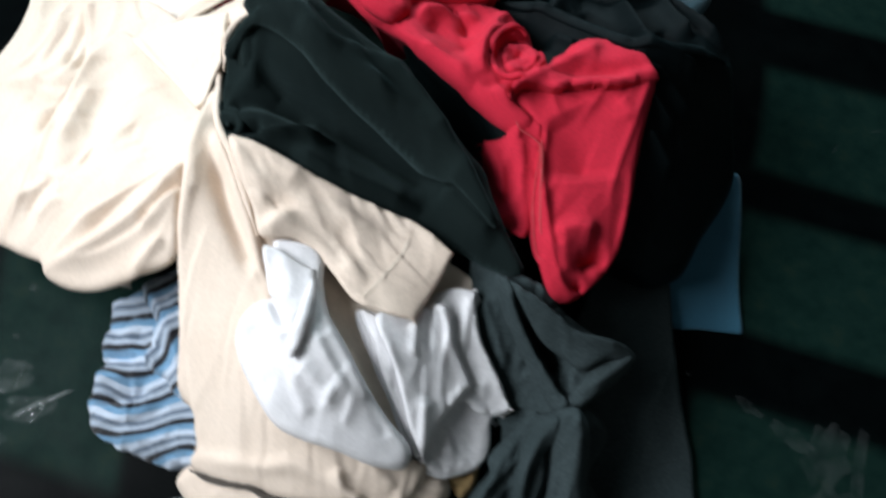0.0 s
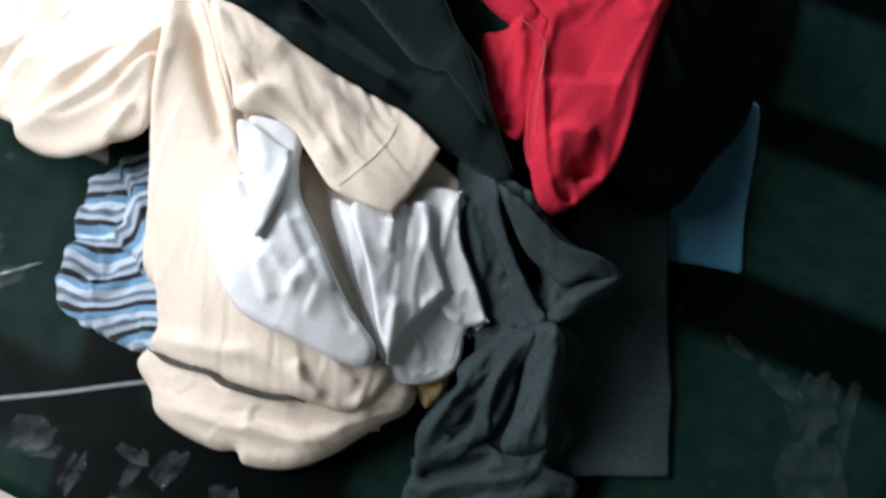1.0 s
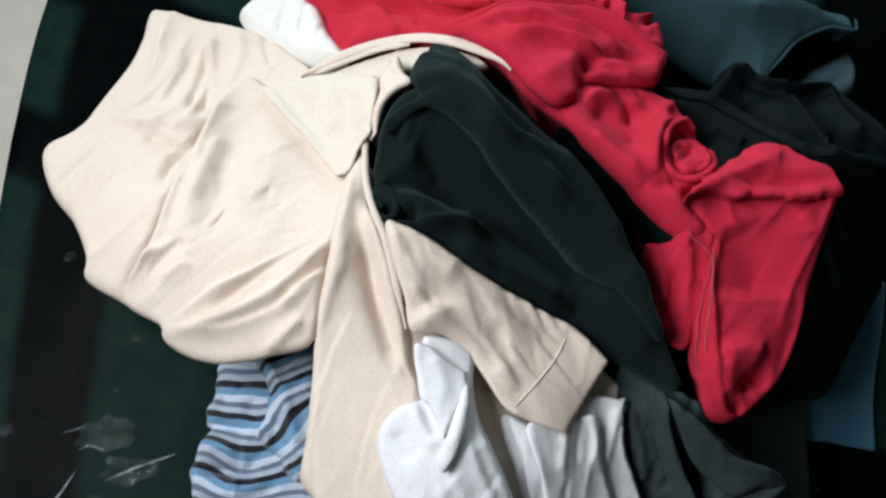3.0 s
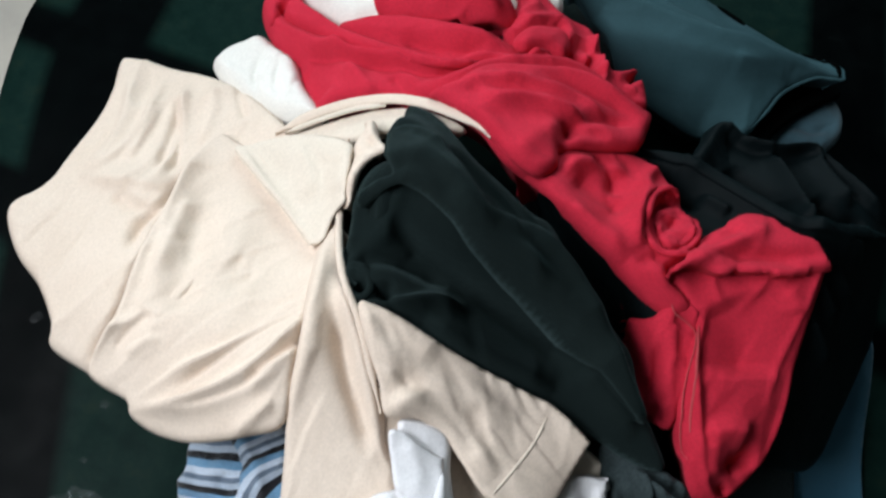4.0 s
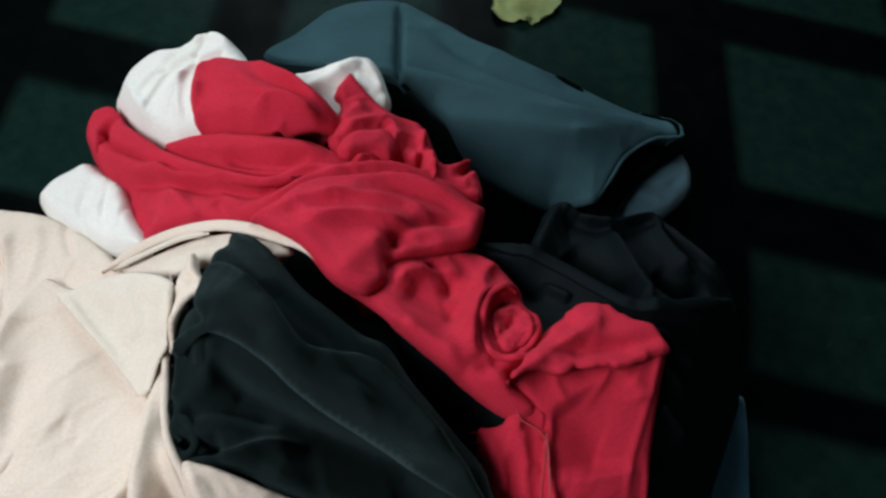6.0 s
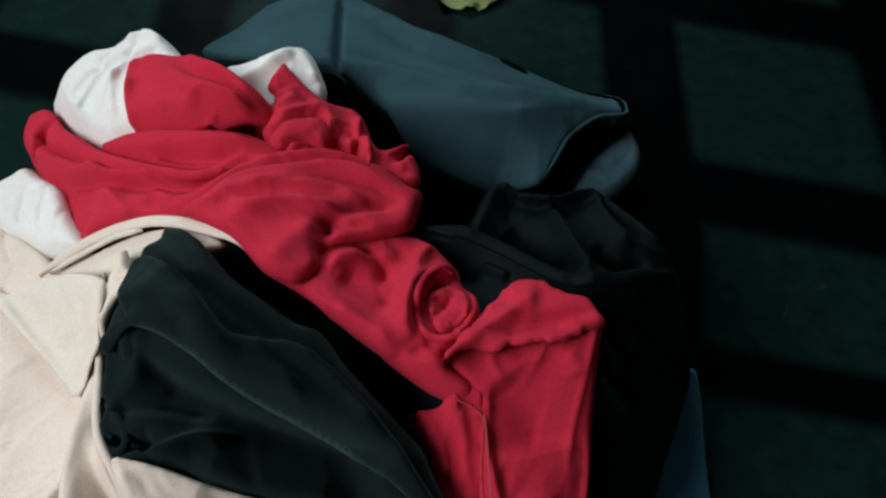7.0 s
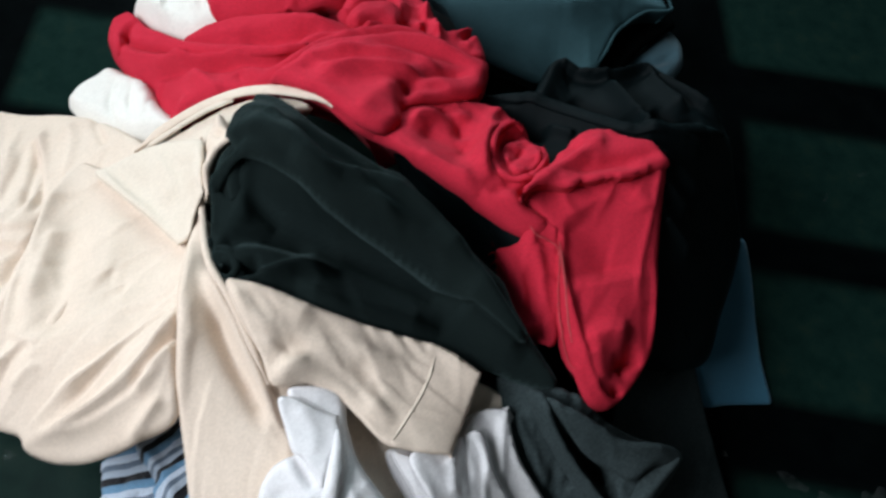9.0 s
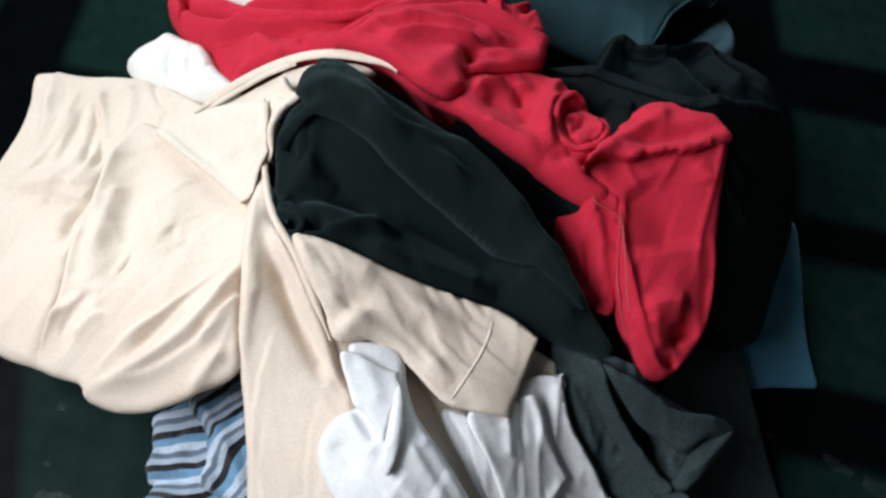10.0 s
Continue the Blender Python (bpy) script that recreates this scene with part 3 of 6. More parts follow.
cloth("pointed_fold", g, GREY, [(0.239, 0.498), (0.272, 0.484), (0.312, 0.467), (0.347, 0.451), (0.407, 0.453), (0.446, 0.447), (0.44, 0.431), (0.402, 0.425), (0.367, 0.403), (0.334, 0.417), (0.304, 0.431), (0.276, 0.456)], 0.024, [([(0.254, 0.494), (0.303, 0.468), (0.351, 0.449), (0.401, 0.446), (0.445, 0.453)], 0.016, 0.010, 0.016)], r=0.008, drop=0.05, tuck=0.02, crumple=0.003, size=0.04, angle=-30, stretch=2, seed=13, creases=(10, 140, 25, 0.04, 0.004, 0.005))
cloth("under_fold", g, GREY, [(0.449, 0.449), (0.436, 0.421), (0.404, 0.383), (0.375, 0.355), (0.353, 0.359), (0.367, 0.386), (0.384, 0.412), (0.419, 0.435)], 0.014, [([(0.447, 0.448), (0.411, 0.409), (0.363, 0.364)], 0.014, 0.010, 0.010)], r=0.007, drop=0.05, tuck=0.02, crumple=0.003, size=0.04, seed=14, creases=(8, 30, 30, 0.03, 0.003, 0.004))
cloth("gathered_fold", g, GREY, [(0.317, 0.345), (0.285, 0.313), (0.254, 0.271), (0.258, 0.24), (0.224, 0.184), (0.224, 0.144), (0.242, 0.127), (0.293, 0.15), (0.321, 0.185), (0.34, 0.238), (0.335, 0.297)], 0.012, [([(0.289, 0.299), (0.263, 0.238), (0.239, 0.172), (0.236, 0.138)], 0.014, 0.010, 0.010), ([(0.269, 0.17), (0.29, 0.204), (0.295, 0.241)], -0.020, 0.008, 0.008)], r=0.010, drop=0.08, tuck=0.03, crumple=0.005, size=0.035, angle=50, stretch=2, seed=16, creases=(24, 45, 40, 0.035, 0.006, 0.005))
cloth("leg_end", g, GREY, [(0.226, 0.134), (0.274, 0.153), (0.32, 0.18), (0.359, 0.173), (0.412, 0.203), (0.417, 0.174), (0.468, 0.166), (0.468, 0.137), (0.401, 0.094), (0.331, 0.058), (0.275, 0.038), (0.23, 0.077), (0.229, 0.11)], 0.010, [([(0.239, 0.082), (0.291, 0.113), (0.358, 0.137), (0.412, 0.174)], 0.016, 0.014, 0.012), ([(0.24, 0.11), (0.275, 0.129), (0.311, 0.15), (0.35, 0.173)], -0.028, 0.008, 0.010), ([(0.265, 0.055), (0.334, 0.09), (0.399, 0.125), (0.457, 0.146)], 0.014, 0.012, 0.012)], r=0.010, drop=0.10, tuck=0.03, crumple=0.005, size=0.035, angle=15, stretch=2, seed=17, creases=(26, 20, 35, 0.04, 0.007, 0.005))
cloth("left_tube", g, GREY, [(0.32, 0.341), (0.359, 0.336), (0.343, 0.297), (0.322, 0.266), (0.32, 0.232), (0.322, 0.193), (0.308, 0.194), (0.296, 0.232), (0.297, 0.278), (0.31, 0.315)], 0.026, [([(0.341, 0.333), (0.316, 0.286), (0.308, 0.238), (0.313, 0.204)], 0.012, 0.010, 0.010)], r=0.016, drop=0.06, tuck=0.02, crumple=0.003, size=0.03, seed=15, creases=(10, 60, 30, 0.03, 0.004, 0.005))
cloth("right_tube", g, GREY, [(0.333, 0.341), (0.363, 0.353), (0.386, 0.336), (0.396, 0.298), (0.4, 0.257), (0.407, 0.226), (0.41, 0.198), (0.38, 0.178), (0.348, 0.173), (0.341, 0.189), (0.346, 0.221), (0.347, 0.26), (0.343, 0.297)], 0.030, [([(0.368, 0.342), (0.374, 0.296), (0.375, 0.243), (0.381, 0.194)], 0.012, 0.012, 0.010), ([(0.355, 0.292), (0.361, 0.25), (0.362, 0.205)], -0.008, 0.006, 0.006)], r=0.020, drop=0.07, tuck=0.025, crumple=0.004, size=0.03, angle=85, stretch=2, seed=18, creases=(16, 85, 25, 0.04, 0.004, 0.005))

# striped knit
g = garment("striped_knit", "blue, white and black striped knitted jumper, crumpled on the mat", "jumper", -0.32, 0.32)
mound = spline_surface([(-0.41, 0.25, 0.022), (-0.42, 0.42, 0.035), (-0.22, 0.19, 0.03), (-0.28, 0.42, 0.10), (-0.33, 0.31, 0.065), (-0.36, 0.49, 0.07), (-0.26, 0.28, 0.07)])
cloth("body", g, KNIT, [(-0.291, 0.495), (-0.33, 0.487), (-0.376, 0.466), (-0.397, 0.445), (-0.435, 0.43), (-0.424, 0.382), (-0.423, 0.341), (-0.408, 0.32), (-0.416, 0.302), (-0.418, 0.263), (-0.416, 0.248), (-0.391, 0.212), (-0.346, 0.194), (-0.292, 0.183), (-0.225, 0.178), (-0.15, 0.203), (-0.145, 0.253), (-0.176, 0.305), (-0.207, 0.376)], 0.0,
      [([(-0.41, 0.262), (-0.36, 0.268), (-0.31, 0.262)], -0.018, 0.010, 0.008), ([(-0.425, 0.33), (-0.38, 0.335), (-0.33, 0.32)], -0.012, 0.010, 0.008), ([(-0.42, 0.30), (-0.37, 0.30), (-0.33, 0.30)], 0.010, 0.014, 0.010), ([(-0.40, 0.38), (-0.36, 0.39), (-0.33, 0.37)], 0.008, 0.014, 0.010), ([(-0.402, 0.294), (-0.358, 0.303), (-0.305, 0.306)], 0.014, 0.012, 0.012), ([(-0.384, 0.232), (-0.327, 0.242), (-0.271, 0.278)], 0.014, 0.014, 0.010), ([(-0.389, 0.263), (-0.336, 0.273), (-0.289, 0.287)], -0.016, 0.008, 0.008), ([(-0.406, 0.373), (-0.353, 0.366), (-0.313, 0.341)], -0.014, 0.010, 0.010), ([(-0.419, 0.362), (-0.38, 0.372), (-0.335, 0.367)], 0.016, 0.010, 0.010), ([(-0.406, 0.327), (-0.361, 0.336), (-0.323, 0.326)], -0.016, 0.006, 0.010)] + [([(-0.404, 0.247), (-0.352, 0.253), (-0.302, 0.265)], 0.012, 0.008, 0.010), ([(-0.34, 0.21), (-0.29, 0.214), (-0.242, 0.217)], 0.012, 0.012, 0.012)],
      r=0.020, drop=0.08, crumple=0.008, size=0.045, height=mound, seed=21, creases=(30, 10, 40, 0.03, 0.006, 0.006), uv_of=lambda x, y: np.c_[x, (y - 0.22 * x + 0.010 * np.sin(x * 34) + 0.012 * lattice(x * 15, y * 11, 2)) / 0.048], fray=0.004)
cloth("sleeve", g, KNIT, [(-0.371, 0.449), (-0.354, 0.463), (-0.314, 0.48), (-0.277, 0.484), (-0.225, 0.373), (-0.207, 0.301), (-0.218, 0.278), (-0.254, 0.283), (-0.274, 0.304), (-0.296, 0.314), (-0.321, 0.321), (-0.316, 0.36), (-0.324, 0.398)], 0.016,
      [([(-0.36, 0.47), (-0.33, 0.39), (-0.29, 0.32)], 0.008, 0.02, 0.014), ([(-0.346, 0.447), (-0.3, 0.4), (-0.264, 0.35), (-0.24, 0.294)], 0.014, 0.012, 0.012), ([(-0.327, 0.359), (-0.295, 0.349), (-0.269, 0.348)], -0.012, 0.006, 0.010), ([(-0.33, 0.403), (-0.298, 0.395), (-0.276, 0.393)], -0.010, 0.006, 0.010)],
      r=0.018, drop=0.05, crumple=0.009, size=0.04, height=mound, seed=23, creases=(22, 70, 40, 0.03, 0.006, 0.006), uv_of=lambda x, y: np.c_[x, (0.70 * y - 0.62 * x + 0.012 * np.sin(y * 44) + 0.012 * lattice(x * 15, y * 15, 3)) / 0.048 + 0.35], fray=0.003)

# slate trousers at the back of the heap
g = garment("slate_trousers", "slate blue twill trousers with an open leg end", "trousers", 0.15, 1.40)
back = spline_surface([(-0.25, 1.45, 0.16), (-0.05, 1.62, 0.13), (0.05, 1.30, 0.24), (0.10, 1.50, 0.17), (0.26, 1.18, 0.20), (0.39, 1.18, 0.17), (0.53, 1.33, 0.17), (0.32, 1.46, 0.13), (0.46, 1.39, 0.14), (0.3, 1.32, 0.22), (-0.15, 1.33, 0.24)])
cloth("lower_leg", g, SLATE_LOW, [(0.552, 1.355), (0.575, 1.35), (0.587, 1.32), (0.588, 1.287), (0.575, 1.246), (0.536, 1.202), (0.491, 1.176), (0.436, 1.159), (0.406, 1.16), (0.426, 1.21), (0.463, 1.259), (0.508, 1.308)], -0.075, [([(0.425, 1.175), (0.472, 1.245), (0.528, 1.252), (0.569, 1.284)], -0.010, 0.008, 0.012)], r=0.024, drop=0.2, crumple=0.004, size=0.06, height=back, seed=31, creases=(8, 150, 30, 0.04, 0.003, 0.005), label="slate blue leg end in a paler slate than the upper leg")
# dark sheet for the shade inside the open leg
cloth("leg_opening", g, DARK_IN, [(0.342, 1.208), (0.408, 1.295), (0.524, 1.373), (0.559, 1.357), (0.559, 1.327), (0.502, 1.279), (0.457, 1.23), (0.425, 1.182), (0.405, 1.131), (0.374, 1.151)], -0.045, [], r=0.01, drop=0.05, crumple=0.002, height=back, seed=32, label="inside of the leg, its shade put in as black colour")
_, slatez = cloth("upper_leg", g, SLATE, [(-0.27, 1.38), (-0.234, 1.48), (-0.162, 1.593), (-0.05, 1.629), (0.019, 1.592), (0.075, 1.547), (0.136, 1.503), (0.2, 1.491), (0.263, 1.479), (0.32, 1.469), (0.388, 1.429), (0.465, 1.392), (0.52, 1.369), (0.536, 1.335), (0.531, 1.32), (0.483, 1.301), (0.445, 1.278), (0.417, 1.248), (0.397, 1.209), (0.371, 1.161), (0.312, 1.158), (0.26, 1.163), (0.155, 1.206), (0.054, 1.287), (-0.026, 1.335), (-0.122, 1.334)], 0.0,
      [([(-0.017, 1.35), (0.093, 1.326), (0.202, 1.302), (0.31, 1.302), (0.419, 1.318), (0.528, 1.324)], 0.030, 0.026, 0.03), ([(-0.034, 1.615), (-0.022, 1.492), (-0.012, 1.364), (0, 1.312)], -0.016, 0.004, 0.012), ([(0.032, 1.516), (0.141, 1.43), (0.309, 1.372), (0.452, 1.346)], -0.022, 0.03, 0.03), ([(-0.011, 1.297), (0.079, 1.246), (0.166, 1.196), (0.26, 1.154), (0.363, 1.156)], -0.055, 0.05, 0.05), ([(0.005, 1.558), (0.078, 1.509), (0.195, 1.461), (0.309, 1.428)], 0.012, 0.02, 0.02), ([(0.509, 1.368), (0.53, 1.344), (0.528, 1.324)], 0.008, 0.012, 0.012), ([(0.003, 1.265), (0.091, 1.262), (0.192, 1.252), (0.296, 1.255), (0.408, 1.294), (0.502, 1.303)], 0.022, 0.030, 0.016)] + [([(0, 1.372), (0.108, 1.347), (0.214, 1.325), (0.321, 1.317)], -0.014, 0.024, 0.024), ([(0.036, 1.225), (0.147, 1.212), (0.252, 1.202), (0.361, 1.193)], -0.030, 0.030, 0.040), ([(-0.037, 1.599), (-0.024, 1.472), (-0.01, 1.352), (-0.001, 1.283)], -0.014, 0.004, 0.006), ([(0.301, 1.255), (0.368, 1.265), (0.437, 1.282)], 0.010, 0.010, 0.020)],
      r=0.012, drop=0.045, tuck=0.02, crumple=0.003, size=0.10, angle=-20, stretch=2.0, height=back, seed=33, creases=(3, -15, 14, 0.14, 0.002, 0.012))
# slit laid on as a strip of the painted shade colour
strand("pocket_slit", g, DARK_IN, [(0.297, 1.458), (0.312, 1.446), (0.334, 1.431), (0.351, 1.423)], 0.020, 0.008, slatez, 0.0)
strand("leg_hem", g, SLATE, [(0.465, 1.392), (0.52, 1.369), (0.536, 1.335), (0.531, 1.32), (0.483, 1.301), (0.445, 1.278), (0.417, 1.248), (0.397, 1.209), (0.375, 1.17)], 0.007, 0.006, slatez, -0.004)
# dark strip painting the shade just inside the hem
strand("hem_ring", g, DARK_IN, [(0.467, 1.385), (0.5, 1.371), (0.523, 1.347), (0.526, 1.323)], 0.010, 0.006, slatez, -0.001, "inside of the hem, its shade put in as black colour")

# ivory shirt under the red
g = garment("ivory_shirt", "ivory jersey shirt showing from under the red garment", "shirt", -0.30, 1.15)
_, wz = cloth("cuff", g, IVORY, [(-0.616, 1.06), (-0.617, 1.075), (-0.605, 1.101), (-0.584, 1.12), (-0.546, 1.141), (-0.497, 1.11), (-0.453, 1.08), (-0.415, 1.017), (-0.358, 0.953), (-0.358, 0.935), (-0.41, 0.936), (-0.478, 0.965), (-0.544, 0.998), (-0.583, 1.024)], 0.012,
      [([(-0.494, 1.084), (-0.513, 1.065), (-0.515, 1.035), (-0.495, 0.998)], -0.005, 0.003, 0.006), ([(-0.459, 1.071), (-0.471, 1.043), (-0.46, 0.996)], -0.004, 0.003, 0.006), ([(-0.426, 1.037), (-0.429, 1.004), (-0.409, 0.964)], -0.004, 0.003, 0.006), ([(-0.591, 1.084), (-0.568, 1.11), (-0.538, 1.12)], -0.006, 0.008, 0.01), ([(-0.513, 1.105), (-0.52, 1.063), (-0.506, 1.015), (-0.468, 0.957)], -0.006, 0.004, 0.010), ([(-0.477, 1.082), (-0.471, 1.035), (-0.435, 0.965)], -0.006, 0.004, 0.010)],
      r=0.03, drop=0.16, tuck=0.05, crumple=0.003, size=0.07, seed=41, creases=(4, 100, 20, 0.05, 0.002, 0.004))
cloth("back", g, IVORY, [(-0.512, 1.236), (-0.516, 1.259), (-0.508, 1.299), (-0.486, 1.325), (-0.45, 1.344), (-0.414, 1.342), (-0.383, 1.346), (-0.339, 1.347), (-0.301, 1.327), (-0.252, 1.27), (-0.234, 1.242), (-0.289, 1.216), (-0.301, 1.139), (-0.34, 1.129), (-0.372, 1.13), (-0.447, 1.177)], 0.030,
      [([(-0.4, 1.322), (-0.414, 1.289), (-0.41, 1.253)], -0.016, 0.007, 0.012), ([(-0.379, 1.33), (-0.336, 1.331), (-0.285, 1.292)], 0.014, 0.010, 0.010), ([(-0.488, 1.267), (-0.451, 1.215), (-0.404, 1.166)], 0.012, 0.010, 0.010), ([(-0.373, 1.257), (-0.369, 1.198), (-0.345, 1.147)], 0.012, 0.008, 0.008), ([(-0.347, 1.334), (-0.354, 1.294), (-0.35, 1.252)], -0.012, 0.006, 0.008), ([(-0.294, 1.286), (-0.348, 1.273), (-0.379, 1.23), (-0.388, 1.171)], 0.011, 0.005, 0.014), ([(-0.349, 1.299), (-0.402, 1.275), (-0.431, 1.22), (-0.435, 1.166)], 0.010, 0.005, 0.014), ([(-0.25, 1.257), (-0.281, 1.249), (-0.321, 1.248)], 0.009, 0.005, 0.010), ([(-0.39, 1.291), (-0.439, 1.272), (-0.47, 1.228)], 0.008, 0.005, 0.012)] + [([(-0.055, 1.247), (-0.087, 1.225), (-0.126, 1.193), (-0.15, 1.176)], 0.012, 0.006, 0.010), ([(-0.041, 1.249), (-0.026, 1.226), (-0.016, 1.193)], 0.010, 0.006, 0.010)],
      r=0.035, drop=0.26, tuck=0.06, crumple=0.003, size=0.06, angle=60, stretch=2, seed=42, creases=(4, 70, 16, 0.08, 0.002, 0.006))
cloth("collar", g, IVORY, [(-0.204, 1.239), (-0.196, 1.248), (-0.142, 1.263), (-0.07, 1.297), (-0.045, 1.29), (-0.026, 1.259), (-0.012, 1.219), (-0.034, 1.178), (-0.088, 1.161), (-0.147, 1.184)], -0.004, [([(-0.153, 1.216), (-0.118, 1.236), (-0.077, 1.276), (-0.058, 1.273)], 0.012, 0.010, 0.014), ([(-0.064, 1.282), (-0.041, 1.258), (-0.023, 1.224)], 0.006, 0.008, 0.008)], r=0.016, drop=0.12, crumple=0.003, seed=43, creases=(8, 60, 30, 0.03, 0.003, 0.004))

# cream garment
g = garment("cream_shirt", "cream cotton shirt spread over the heap, creased, with a folded sleeve", "shirt", -0.35, 0.62)
cloth("back_panel", g, CREAM, [(-0.796, 1.046), (-0.732, 1.048), (-0.672, 1.042), (-0.612, 1.034), (-0.56, 1.017), (-0.48, 0.978), (-0.421, 0.933), (-0.365, 0.876), (-0.332, 0.751), (-0.381, 0.645), (-0.439, 0.589), (-0.463, 0.461), (-0.506, 0.445), (-0.588, 0.465), (-0.666, 0.49), (-0.676, 0.522), (-0.73, 0.578), (-0.796, 0.621), (-0.844, 0.669), (-0.861, 0.715), (-0.812, 0.763), (-0.798, 0.829), (-0.784, 0.906), (-0.785, 0.975)], 0.004,
      [([(-0.633, 0.989), (-0.614, 0.925), (-0.599, 0.863), (-0.595, 0.807), (-0.599, 0.786)], 0.0156, 0.010, 0.02), ([(-0.751, 0.997), (-0.723, 0.921), (-0.719, 0.832), (-0.759, 0.784)], 0.0137, 0.02, 0.012), ([(-0.722, 0.777), (-0.636, 0.777), (-0.564, 0.776)], 0.0137, 0.03, 0.012), ([(-0.586, 1.003), (-0.561, 0.945), (-0.558, 0.869)], 0.0078, 0.012, 0.012), ([(-0.537, 1.002), (-0.516, 0.964), (-0.482, 0.922)], -0.00975, 0.008, 0.008), ([(-0.574, 0.471), (-0.565, 0.502), (-0.547, 0.542), (-0.544, 0.64), (-0.543, 0.682), (-0.541, 0.81), (-0.538, 0.86)], -0.033, 0.012, 0.016), ([(-0.685, 0.992), (-0.675, 0.903), (-0.695, 0.827), (-0.732, 0.782)], 0.00975, 0.008, 0.014), ([(-0.637, 0.973), (-0.626, 0.925), (-0.613, 0.856), (-0.603, 0.796)], -0.013, 0.004, 0.008)] + [([(-0.621, 0.925), (-0.605, 0.858), (-0.605, 0.807)], -0.00877, 0.006, 0.008), ([(-0.623, 0.943), (-0.592, 0.86), (-0.579, 0.793)], -0.018, 0.005, 0.012), ([(-0.548, 0.808), (-0.564, 0.746), (-0.585, 0.699), (-0.581, 0.642)], -0.022, 0.008, 0.012), ([(-0.668, 0.938), (-0.665, 0.872), (-0.676, 0.81)], 0.010, 0.012, 0.020), ([(-0.665, 0.755), (-0.612, 0.733), (-0.561, 0.734)], -0.012, 0.012, 0.016), ([(-0.623, 0.862), (-0.631, 0.8), (-0.665, 0.755)], 0.008, 0.010, 0.016)],
      r=0.018, drop=0.10, tuck=0.10, crumple=0.006, size=0.07, angle=65, stretch=2.2, seed=51, creases=(22, 70, 25, 0.07, 0.0030, 0.0048))
